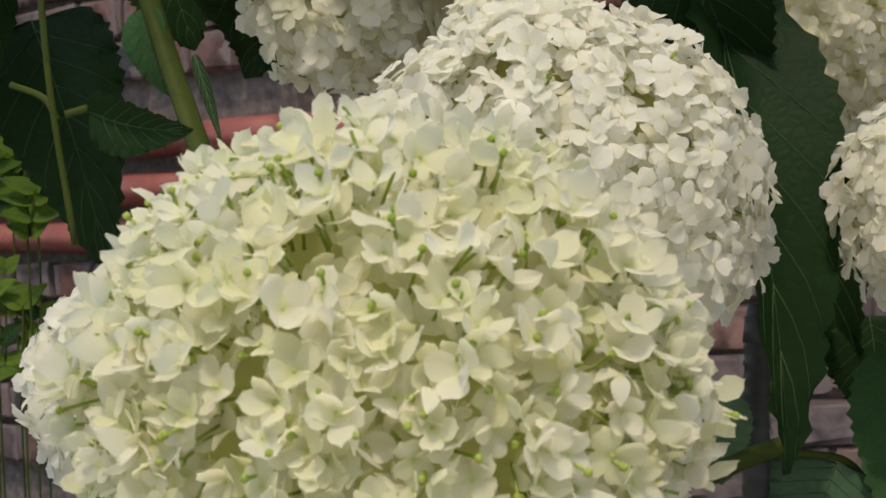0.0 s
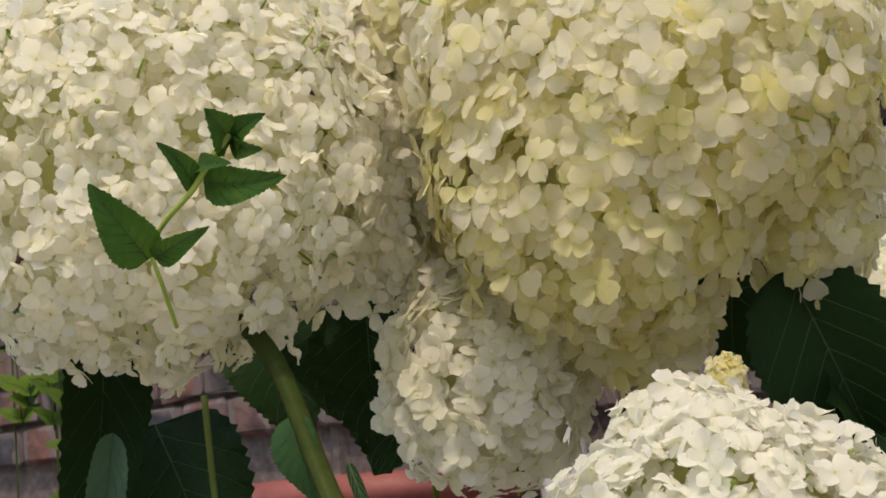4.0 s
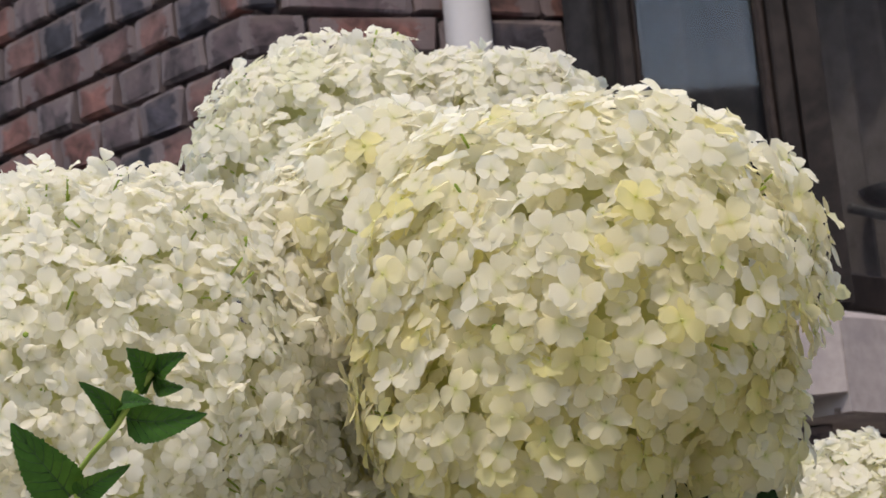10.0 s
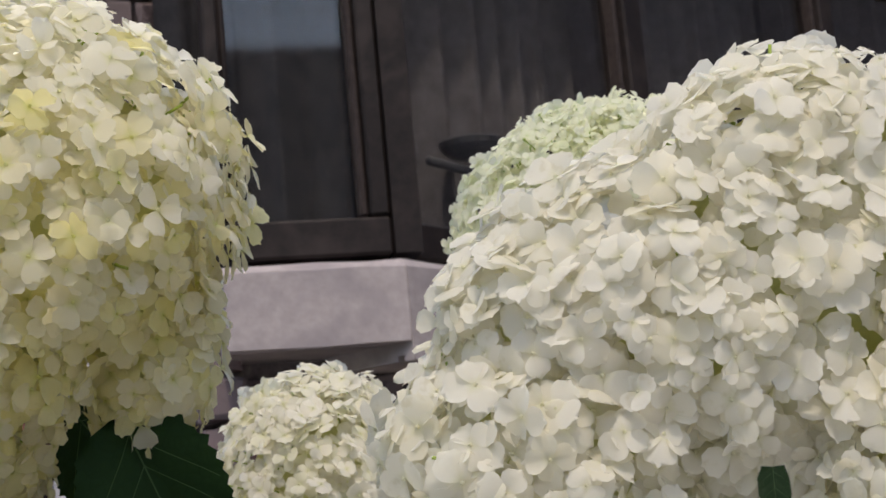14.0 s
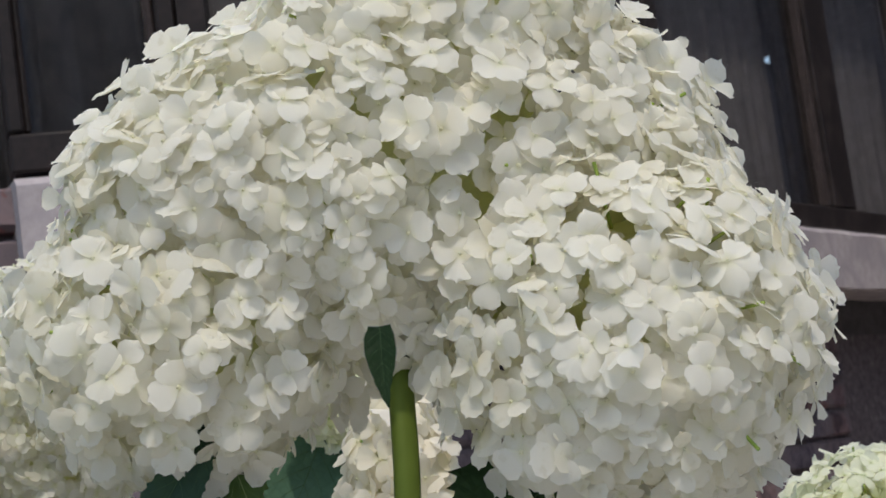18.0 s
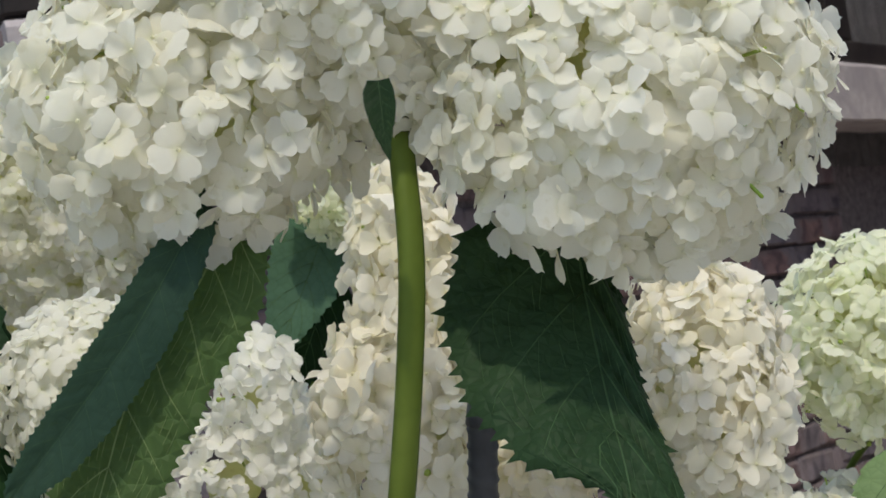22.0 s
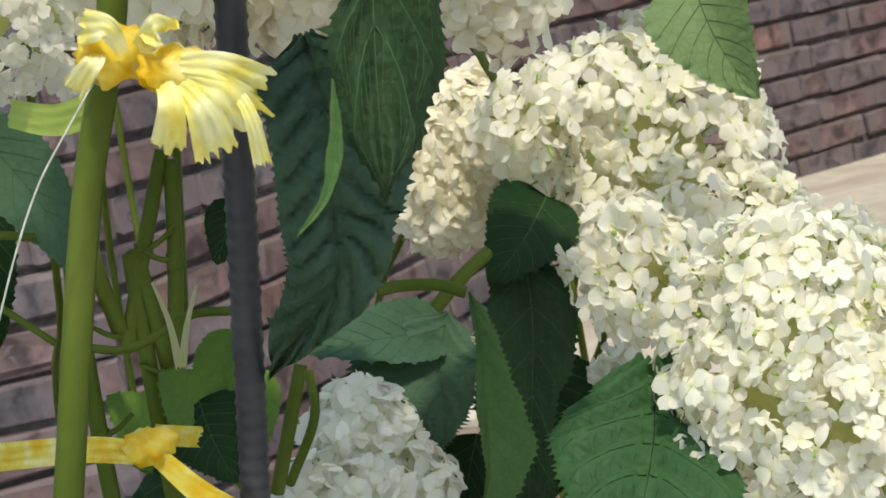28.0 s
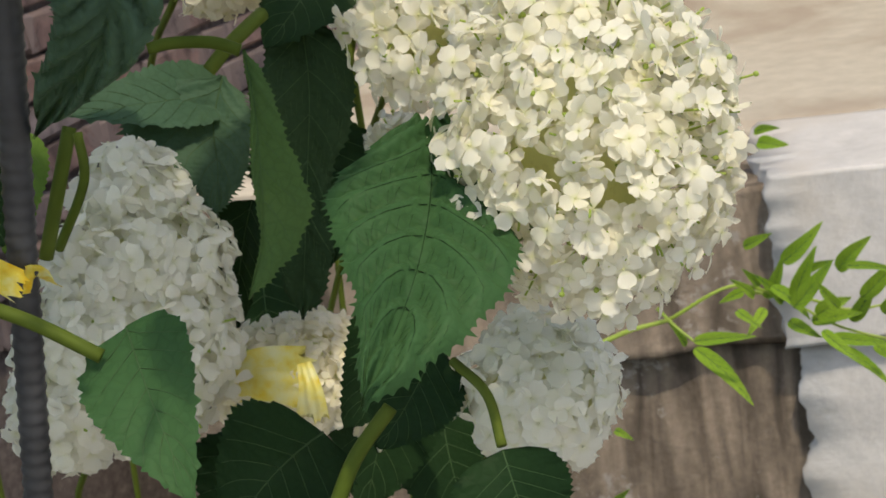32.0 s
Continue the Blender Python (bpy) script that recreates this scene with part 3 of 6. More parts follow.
        va, fa, ua, me = VARIANTS[kind][rng.randrange(9)]
        if i in single:
            ob = put("floret", me, thing)
            ob.matrix_basis = m
        else:
            mm = np.array(m)
            rv, rf, ru, at = rest[kind]
            rv.append(va @ mm[:3, :3].T + mm[:3, 3])
            rf += [tuple(at[0] + k for k in q) for q in fa]
            ru.append(ua)
            at[0] += len(va)
        if outer_layer and rng.random() < (0.60 if style == "open" else 0.06 if style == "snow" else 0.95 if style == "bud" else 0.5 * buds + 0.08):
            inner = p0 - nrm * size * rng.uniform(0.7, 1.2)
            outer = p0 + nrm * size * (rng.uniform(-0.18, 0.16) if style == "bud" else rng.uniform(-0.35, 0.02)) + Vector((rng.uniform(-1, 1), rng.uniform(-1, 1), rng.uniform(-1, 1))) * size * 0.35
            v, f = tube_arrays([inner, (inner + outer) * 0.5 + nrm * size * 0.03, outer], [size * 0.035, size * 0.03, size * 0.035], 5)
            b = len(stalk_v)
            stalk_v += v
            stalk_f += [tuple(b + k for k in q) for q in f]
            if rng.random() < buds:      # a closed green bud at the stalk's end
                bm = bmesh.new()
                bmesh.ops.create_icosphere(bm, subdivisions=1, radius=size * 0.085)
                b = len(stalk_v)
                stalk_v += [q.co + outer for q in bm.verts]
                stalk_f += [tuple(b + q.index for q in fc.verts) for fc in bm.faces]
                bm.free()
    for kind, (rv, rf, ru, _) in rest.items():
        if not rv:
            continue
        tagged(put("floret_mass", mesh_of("floret_mass", np.concatenate(rv), rf, PETAL_ALL[kind], True, np.concatenate(ru)), thing), kind="stuff")
    if stalk_v:
        tagged(put("stalk_mass", mesh_of("stalk_mass", stalk_v, stalk_f, STALK), thing, "thin pale green flower stalks with buds"), kind="stuff")
    return thing


# ---- leaves ----
def leaf(owner, base, tip, normal, width, fold, sag, kind, seed, name="leaf", teeth=True, skew=0.62):
    """A serrated leaf with a sunken midrib and side veins, folded along the midrib and drooping towards the tip."""
    rng = random.Random(seed)
    b, t = Vector(base), Vector(tip)
    axis = t - b
    length = axis.length
    x = axis.normalized()
    z = Vector(normal)
    z = (z - x * z.dot(x)).normalized()
    y = z.cross(x)
    nu, nv = 40, 9
    a = radians(fold)
    bend = rng.uniform(-0.05, 0.05)

    def at(u, s, lift=0.0):
        shape = (math.sin(math.pi * min(1.0, u ** skew)) ** 0.75) * (1.02 - 0.25 * u) if 0 < u < 1 else 0.0
        half = width / 2 * (0.02 + shape)
        d = abs(s)
        yy = s * half * math.cos(a)
        vein = abs(((u - 0.26 * d) * 8.0 + rng_off) % 1.0 - 0.5) * 2      # 1 on a side vein
        zz = half * d * math.sin(a) + sag * length * math.sin(math.pi * u) - 0.5 * sag * length * u * u
        zz += width * 0.052 * (1 - vein) ** 2 * d * -1 + width * 0.018 * math.sin(7 * u + 3 * s + seed) * d
        zz += -0.06 * width * max(0.0, d - 0.6) ** 2 * math.sin(11 * u + seed)
        return b + x * (u * length) + y * (yy + bend * length * math.sin(math.pi * u)) + z * (zz + lift)

    rng_off = rng.random()
    verts, faces = [], []
    cols = [-1 + 2 * k / (nv - 1) for k in range(nv)]
    for i in range(nu + 1):
        u = i / nu
        for s in cols:
            p = at(u, s)
            if abs(s) == 1 and teeth and 0.06 < u < 0.97:
                out = (p - at(u, s * 0.8)).normalized()
                p = p + out * width * (0.030 if i % 2 else -0.004) * rng.uniform(0.6, 1.3) + x * width * 0.010
            verts.append(p)
    for i in range(nu):
        for k in range(nv - 1):
            faces.append((i * nv + k, i * nv + k + 1, i * nv + nv + k + 1, i * nv + nv + k))
    mat = LEAF.get(kind, SPRIG if kind == "sprig" else LIME)
    ob = put(name, mesh_of(name, verts, faces, mat), owner)
    vv, vf = [], []
    thin = max(0.00022, width * 0.0042)

    def vein(points, r0, r1):
        pts = [Vector(p) for p in points]
        v, f = tube_arrays(pts, [r0 + (r1 - r0) * i / (len(pts) - 1) for i in range(len(pts))], 5)
        k = len(vv)
        vv.extend(v)
        vf.extend(tuple(k + i for i in q) for q in f)

    vein([at(i / 12, 0.0) for i in range(12)], thin * 2.0, thin * 0.6)
    for side in (-1, 1):
        for k in range(7):
            u0 = (k + 0.5 - rng_off) / 8.0 + 0.04
            if u0 < 0.03:
                continue
            pts = [at(min(0.985, u0 + 0.26 * d), side * d) for d in (0.0, 0.25, 0.5, 0.75, 0.93)]
            vein(pts, thin * 0.9, thin * 0.35)
    rib = put("vein_network", mesh_of("vein_network", vv, vf, LEAF["dark"] if kind == "dark" else VEIN_PALE if kind == "light" else VEIN), owner)
    rib.parent = ob
    rib.matrix_parent_inverse = ob.matrix_parent_inverse.copy() if owner is None else Matrix.Identity(4)
    return ob


def blade(owner, mid, normal, left, right, folds, kind, seed, quilt=0.5, veins=8):
    """A large leaf along a curved midrib: half-widths to both sides at even steps, each half folded by its own angle, the blade puffed up between sunken veins."""
    rng = random.Random(seed)
    path = smooth_path(mid, 14)
    n = len(path) - 1
    z0 = Vector(normal).normalized()
    off = rng.random()
    half = {-1: left, 1: right}

    def width(side, u):
        w = half[side]
        x = min(u, 0.9999) * (len(w) - 1)
        k = int(x)
        s = x - k
        s = s * s * (3 - 2 * s)
        return w[k] * (1 - s) + w[k + 1] * s

    def frame_at(u):
        x = min(0.9999, max(0.0, u)) * n
        k = int(x)
        p = path[k].lerp(path[k + 1], x - k)
        way = (path[min(n, k + 2)] - path[max(0, k - 1)]).normalized()
        zz = (z0 - way * z0.dot(way)).normalized()
        return p, way, zz, zz.cross(way)

    full = max(max(left), max(right))
    slant = min(0.34, 0.9 * full / sum((path[i + 1] - path[i]).length for i in range(n)))      # how far the side veins climb on their way to the edge

    def at(u, s, lift=0.0):
        side = -1 if s < 0 else 1
        d = abs(s)
        p, way, z, y = frame_at(u)
        w = width(side, u)
        a = radians(folds[0] if side < 0 else folds[1])
        v = abs(((u - slant * d) * veins + off) % 1.0 - 0.5) * 2
        puff = full * 0.085 * quilt * (1 - v ** 3) * (4 * d * (1.02 - d)) ** 0.6 if d < 1 else 0.0
        puff += full * 0.007 * quilt * noise.noise(p * 90 + Vector((d * 4, seed, s * 3)))
        curl = full * 0.04 * math.sin(9 * u + seed + s) * d * d
        return p + y * (s * w * math.cos(a)) + z * (w * d * math.sin(a) + puff + curl + lift)

    nu, nv = 120, 17
    verts, faces = [], []
    for i in range(nu + 1):
        u = i / nu
        for k in range(nv):
            s = -1 + 2 * k / (nv - 1)
            p = at(u, s)
            if abs(s) == 1 and 0.04 < u < 0.985:
                p = p + (p - at(u, s * 0.9)).normalized() * full * (0.070 if i % 3 == 1 else -0.012) * rng.uniform(0.5, 1.2)
            verts.append(p)
    for i in range(nu):
        for k in range(nv - 1):
            faces.append((i * nv + k, i * nv + k + 1, i * nv + nv + k + 1, i * nv + nv + k))
    ob = put("leaf", mesh_of("leaf", verts, faces, LEAF[kind]), owner)
    vv, vf = [], []

    def vein(points, r0, r1):
        v, f = tube_arrays(points, [r0 + (r1 - r0) * i / (len(points) - 1) for i in range(len(points))], 6)
        k = len(vv)
        vv.extend(v)
        vf.extend(tuple(k + i for i in q) for q in f)

    thin = full * (0.016 if kind == "under" else 0.007 if kind == "mid" else 0.008)
    vein([at(i / 24, 0.0) for i in range(24)], thin * 1.6, thin * 0.5)
    for side in (-1, 1):
        for k in range(veins + 1):
            u0 = (k + 0.5 - off) / veins
            pts = [at(min(0.985, u0 + slant * d), side * d, thin * 0.1) for d in (0.02, 0.2, 0.4, 0.6, 0.8, 0.92)]
            if 0.02 < u0 < 0.76 and width(side, u0) > full * 0.15:
                vein(pts, thin * 0.75, thin * 0.3)
                for step in range(6):      # the finer rungs between two side veins
                    d = 0.12 + 0.13 * step + rng.uniform(-0.03, 0.03)
                    e = d + rng.uniform(-0.08, 0.10)
                    u1 = u0 + 1.0 / veins
                    rung = [at(min(0.985, (u0 + (u1 - u0) * q) + slant * (d + (e - d) * q)), side * (d + (e - d) * q + 0.03 * math.sin(3.1 * q)), thin * 0.05) for q in (0.0, 0.35, 0.65, 1.0)]
                    vein(rung, thin * 0.24, thin * 0.24)
    # on mid leaves the veins are dark green, as painted crease shade
    rib = put("vein_network", mesh_of("vein_network", vv, vf, VEIN_PALE if kind == "under" else LEAF["leaf"] if kind == "mid" else VEIN), owner)
    rib.parent = ob
    rib.matrix_parent_inverse = Matrix.Identity(4)
    return ob


# ---- ground ----
def ground():
    n, verts, faces = 48, [], []
    for i in range(n + 1):
        for k in range(n + 1):
            u, v = (i / n * 2 - 1), (k / n * 2 - 1)
            x, y = 400 * u * abs(u) ** 2.4, 2 + 400 * v * abs(v) ** 2.4
            verts.append((x, y, 0.02 * noise.noise(Vector((x * 3, y * 3, 0))) if abs(x) < 6 and abs(y - 2) < 6 else 0.0))
    faces = [(i * (n + 1) + k, (i + 1) * (n + 1) + k, (i + 1) * (n + 1) + k + 1, i * (n + 1) + k + 1) for i in range(n) for k in range(n)]
    tagged(put("ground", mesh_of("ground", verts, faces, SOIL)), "dark garden soil with patches of moss", "ground", kind="structure")


ground()
# paving out of view, added and kept pale to throw light under the blooms
pv = [(-6, -9, 0.03), (6, -9, 0.03), (6, 0.15, 0.03), (1.7, 0.15, 0.03), (0.9, 0.30, 0.03), (-6, 0.30, 0.03)]
pv += [(x, y, -0.02) for x, y, _ in pv]
tagged(put("pavement", mesh_of("pavement", pv, [(0, 1, 2, 3, 4, 5)] + [(k, k + 6, (k + 1) % 6 + 6, (k + 1) % 6) for k in range(6)], PAVING, False)), "unseen pale paving added to bounce sunlight up onto the blooms", "pavement", kind="structure")

COURSE, BRICK_H, BRICK_L, JOINT = 0.0705, 0.0595, 0.205, 0.011
WAY_A, WAY_B, WAY_C = Vector((-0.707, 0.707, 0)), Vector((0.962, 0.272, 0)), Vector((0.7604, 0.6494, 0))
CORNER = Vector((-0.175, 2.81, 0))
BAY = Vector((0.62, 2.66, 0))
SILL_TOP, SILL_LOW = 2.080, 1.962


def slab(name, start, way, length, z0, z1, thick, mat, out=0.0):
    """An upright slab whose front face starts at start and runs along way; thick goes to the back."""
    back = Vector((-way.y, way.x, 0))
    if back.y < 0:
        back = -back
    me = box_data(name, (length, thick, z1 - z0), mat, 0.0)
    ob = new(name, me)
    ob.matrix_world = Matrix.Translation(start + way * (length / 2) + back * (thick / 2 - out) + Vector((0, 0, (z0 + z1) / 2))) @ Matrix.Rotation(math.atan2(way.y, way.x) if way.x > 0 else math.atan2(-way.y, -way.x), 4, "Z")
    return ob


BRICK_MESH = {}


def brick_mesh(length, k, mat):
    key = (round(length, 2), k, mat.name)
    if key not in BRICK_MESH:
        me = box_data("brick", (length, 0.06, BRICK_H), mat, 0.006)
        r = random.Random(k * 31 + int(length * 1000))
        for v in me.vertices:
            v.co += Vector((r.uniform(-1, 1) * 0.0048, r.uniform(-1, 1) * 0.0040, r.uniform(-1, 1) * 0.0042))
        BRICK_MESH[key] = me
    return BRICK_MESH[key]


def bricks(wall, start, way, length, z0, z1, seed, keep=None, stretchers=0.62, mat=BRICK):
    """Courses of single bricks in front of a mortar backing, alternating headers and stretchers."""
    rng = random.Random(seed)
    back = Vector((-way.y, way.x, 0))
    if back.y < 0:
        back = -back
    turn = Matrix.Rotation(math.atan2(way.y, way.x) if way.x > 0 else math.atan2(-way.y, -way.x), 4, "Z")
    row, z = 0, z0
    while z + COURSE <= z1 + 0.001:
        x = 0.0 if row % 2 else -0.05
        while x < length:
            size = BRICK_L if (rng.random() < stretchers) else 0.098 * rng.uniform(0.92, 1.1)
            a, b = max(0.0, x), min(length, x + size)
            if b - a > 0.03 and (keep is None or keep((a + b) / 2, z)):
                ob = put("brick", brick_mesh(b - a + JOINT * 0.45, rng.randrange(7), mat), wall)
                ob.matrix_parent_inverse = Matrix.Translation(-wall.location) if wall.rotation_euler.z == 0 else wall.matrix_world.inverted()
                out = rng.uniform(-0.003, 0.003)
                ob.matrix_basis = Matrix.Translation(start + way * ((a + b) / 2) + back * (0.026 + out) + Vector((0, 0, z + COURSE / 2))) @ turn
            x += size + JOINT
        row, z = row + 1, z + COURSE


WALLS = {}
for nm, st, wy, ln, z0, z1 in (("wall_west", CORNER, WAY_A, 2.4, 0.0, 4.2), ("wall_pier", CORNER, WAY_B, 0.60, 0.0, 4.2)):
    w = slab(nm, st, wy, ln, z0, z1, 0.24, MORTAR, -0.024)
    WALLS[nm] = tagged(w, "old soot-stained red and purple brick wall", "wall", kind="structure")
WALLS["wall_bay"] = tagged(slab("wall_bay", BAY + Vector((-0.06, 0.11, 0)), WAY_C, 3.6, 0.0, 1.934, 0.24, MORTAR, -0.012), "shaded brick wall under the bay window", "wall", kind="structure")
WALLS["wall_bay_end"] = tagged(slab("wall_bay_end", Vector((0.37, 2.74, 0)), Vector((1, 0, 0)), 0.26, 0.0, SILL_LOW, 0.2, MORTAR, 0.0), "narrow shaded brick wall under the window sill", "wall", kind="structure")
PORCH_WAY, PORCH_SIDE = Vector((0.9608, 0.2773, 0)), Vector((0.380, -0.925, 0))
PORCH_WEST, PORCH_CORNER = Vector((2.33, 4.28, 0)), Vector((3.30, 4.56, 0))
WALLS["wall_porch"] = tagged(slab("wall_porch", PORCH_WEST, PORCH_WAY, 1.01, 0.0, 1.40, 0.2, MORTAR, -0.012), "brick wall behind the raised porch slab", "wall", kind="structure")
WALLS["wall_porch_side"] = tagged(slab("wall_porch_side", PORCH_CORNER, PORCH_SIDE, 1.7, 0.0, 1.40, 0.2, MORTAR, -0.012), "sunlit brick wall at the end of the porch slab", "wall", kind="structure")
# these two walls are out of view, added to keep sky out of the panes
WALLS["wall_neighbour"] = tagged(slab("wall_neighbour", Vector((4.6, -1.0, 0)), Vector((0.02, 0.9998, 0)), 9.5, 0.0, 4.6, 0.2, MORTAR), "unseen plain side wall added to replace sky in window reflections", "wall", kind="structure")
WALLS["wall_opposite"] = tagged(slab("wall_opposite", Vector((-22.0, -20.0, 0)), Vector((1, 0, 0)), 46.0, 0.0, 9.2, 0.3, MORTAR), "unseen plain wall added to darken reflections and low skylight", "wall", kind="structure")
bpy.context.view_layer.update()

# window sill of pale painted stone, in two lengths
def sill_piece(start, way, length, label, low=SILL_LOW):
    back = Vector((-way.y, way.x, 0))
    bm = bmesh.new()
    prof = [(0, low), (0.0, SILL_TOP - 0.012), (0.012, SILL_TOP), (0.16, SILL_TOP + 0.014), (0.16, low), (0.03, low), (0.03, low + 0.008), (0.018, low + 0.008), (0.018, low)]
    steps = max(2, int(length / 0.06))
    grid = []
    for i in range(steps + 1):
        ring = []
        for k, (d, z) in enumerate(prof):
            p = start + way * (length * i / steps) + back * d + Vector((0, 0, z))
            wob = 0.003 * noise.noise(Vector((i * 0.8, k, length)))
            ring.append(bm.verts.new(p + Vector((0, 0, wob))))
        grid.append(ring)
    for i in range(steps):
        for k in range(len(prof)):
            j = (k + 1) % len(prof)
            bm.faces.new((grid[i][k], grid[i + 1][k], grid[i + 1][j], grid[i][j]))
    bm.faces.new(grid[0][::-1])
    bm.faces.new(grid[-1])
    bmesh.ops.recalc_face_normals(bm, faces=bm.faces[:])
    me = bpy.data.meshes.new("window_sill")
    bm.to_mesh(me)
    bm.free()
    me.materials.append(SILL)
    return tagged(put("window_sill", me), label, "window sill", kind="structure")


sill_piece(Vector((0.37, 2.60, 0)), Vector((1, 0, 0)), 0.255, "weathered pale painted stone window sill")
sill_piece(Vector((0.627, 2.602, 0)), WAY_C, 3.3, "long pale painted stone sill under the bay window", 1.936)


# windows: brown frames, glass, curtains in the room behind
def bar(parent, name, start, way, a, b, z0, z1, front, deep, mat, label=""):
    back = Vector((-way.y, way.x, 0))
    me = box_data(name, (b - a, deep, z1 - z0), mat, 0.004)
    ob = put(name, me, parent, label)
    ob.matrix_basis = Matrix.Translation(start + way * ((a + b) / 2) + back * (front + deep / 2) + Vector((0, 0, (z0 + z1) / 2))) @ Matrix.Rotation(math.atan2(way.y, way.x), 4, "Z")
    return ob


def window(name, start, way, length, stiles, z0, z1, label, curtains):
    thing = new(name)
    thing.location = start + Vector((0, 0, z0))
    tagged(thing, label, "window", kind="structure")
    bar(thing, "window_rail", start, way, 0, length, z0, z0 + 0.055, 0.0, 0.06, FRAME)
    bar(thing, "window_rail", start, way, 0, length, z1 - 0.06, z1, 0.0, 0.06, FRAME)
    for a, b in stiles:
        bar(thing, "window_stile", start, way, a, b, z0 + 0.057, z1 - 0.062, 0.0, 0.06, FRAME)
    for (_, a), (b, _) in zip(stiles[:-1], stiles[1:]):
        bar(thing, "glazing_bead", start, way, a + 0.001, a + 0.012, z0 + 0.058, z1 - 0.063, 0.016, 0.03, FRAME)
        bar(thing, "glazing_bead", start, way, b - 0.014, b - 0.001, z0 + 0.058, z1 - 0.063, 0.012, 0.03, BEAD, "worn paler glazing bead")
        pane = bar(thing, "pane", start, way, a + 0.002, b - 0.002, z0 + 0.056, z1 - 0.061, 0.034, 0.005, GLASS)
        pane.visible_shadow = False
    if curtains:
        back = Vector((-way.y, way.x, 0))
        for a, b, far in curtains:
            n = int((b - a) / 0.012)
            v, f = [], []
            for i in range(n + 1):
                x = a + (b - a) * i / n
                fold = 0.020 * math.sin(x * 75 + 1.5 * math.sin(x * 11)) + 0.010 * math.sin(x * 190)
                for z in (z0 - 0.25, (z0 + z1) / 2, z1):
                    v.append(start + way * x + back * (far + fold) + Vector((0, 0, z)))
            for i in range(n):
                for k in range(2):
                    f.append((i * 3 + k, i * 3 + 3 + k, i * 3 + 4 + k, i * 3 + 1 + k))
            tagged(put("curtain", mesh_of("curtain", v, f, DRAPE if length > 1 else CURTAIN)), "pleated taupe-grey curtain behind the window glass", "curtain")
    return thing


Z_HEAD = 2.95
W1 = Vector((0.372, 2.655, 0))
window("window_1", W1, Vector((1, 0, 0)), 0.25, [(0.0, 0.022), (0.222, 0.25)], SILL_TOP + 0.016, Z_HEAD, "narrow brown-framed window reflecting the sky", [(-0.05, 0.30, 0.20)])
W2 = Vector((0.650, 2.69, 0))
window("window_2", W2, WAY_C, 3.2, [(0.0, 0.035), (0.685, 0.745), (1.50, 1.56), (2.42, 2.56), (3.15, 3.2)], SILL_TOP + 0.016, Z_HEAD, "long brown-framed bay window with curtains behind it", [(0.09, 0.17, 0.11), (0.22, 1.50, 0.17), (1.54, 2.46, 0.15), (2.50, 3.3, 0.13)])
post = slab("window_post", Vector((0.624, 2.650, 0)), Vector((1, 0, 0)), 0.040, SILL_TOP + 0.016, Z_HEAD, 0.10, FRAME)
tagged(post, "thick brown-painted corner post of the bay window", "window post", kind="structure")
# the room behind the glass, near black to stand for dimness; the wall above
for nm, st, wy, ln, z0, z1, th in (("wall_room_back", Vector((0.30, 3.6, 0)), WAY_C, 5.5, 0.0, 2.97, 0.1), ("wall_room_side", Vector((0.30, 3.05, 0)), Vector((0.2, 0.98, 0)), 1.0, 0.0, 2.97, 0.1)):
    tagged(slab(nm, st, wy, ln, z0, z1, th, DARKROOM), "inner wall of the room, near black to stand for dimness", "wall", kind="structure")



tagged(slab("wall_lintel", Vector((0.36, 2.66, 0)), Vector((1, 0, 0)), 0.30, 2.952, 3.4, 0.24, MORTAR), "brickwork above the narrow window", "wall", kind="structure")
tagged(slab("wall_lintel_bay", W2 + Vector((-0.02, 0.0, 0)), WAY_C, 3.4, 2.952, 3.4, 0.24, MORTAR), "brickwork above the bay window", "wall", kind="structure")
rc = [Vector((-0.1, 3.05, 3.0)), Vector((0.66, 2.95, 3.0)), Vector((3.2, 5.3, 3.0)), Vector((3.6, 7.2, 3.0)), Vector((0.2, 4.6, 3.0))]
tagged(put("ceiling", mesh_of("ceiling", rc + [q + Vector((0, 0, 0.1)) for q in rc], [(4, 3, 2, 1, 0), (5, 6, 7, 8, 9)] + [(k, (k + 1) % 5, (k + 1) % 5 + 5, k + 5) for k in range(5)], DARKROOM, False)), "room ceiling, near black to stand for dimness", "ceiling", kind="structure")


def ornament():
    """Dark cups on a stem at the inner ledge, for a silhouette in the pane."""
    thing = new("window_silhouette")
    c = W2 + WAY_C * 0.33 + Vector((-WAY_C.y, WAY_C.x, 0)) * 0.085
    thing.location = c + Vector((0, 0, 2.10))
    tagged(thing, "dark rounded silhouette behind the window glass", "ornament")
    for ds, z, r in ((-0.03, 2.325, 0.055), (0.11, 2.335, 0.04)):
        bm = bmesh.new()
        bmesh.ops.create_uvsphere(bm, u_segments=20, v_segments=10, radius=r)
        for q in bm.verts:
            q.co.z = q.co.z * (0.55 if q.co.z < 0 else 0.12)
            q.co += c + WAY_C * ds + Vector((0, 0, z))
        me = bpy.data.meshes.new("cup")
        bm.to_mesh(me)
        bm.free()
        me.materials.append(STAKE)
        put("cup", me, thing)
    tube("stand", [c + Vector((0, 0, 2.09)), c + Vector((0, 0, 2.2)), c + WAY_C * 0.04 + Vector((0, 0, 2.33))], 0.012, 0.006, STAKE, thing, 5, 10)
    tube("crossbar", [c - WAY_C * 0.15 + Vector((0, 0, 2.28)), c + Vector((0, 0, 2.275)), c + WAY_C * 0.06 + Vector((0, 0, 2.28))], 0.008, 0.008, STAKE, thing, 4, 8)


ornament()
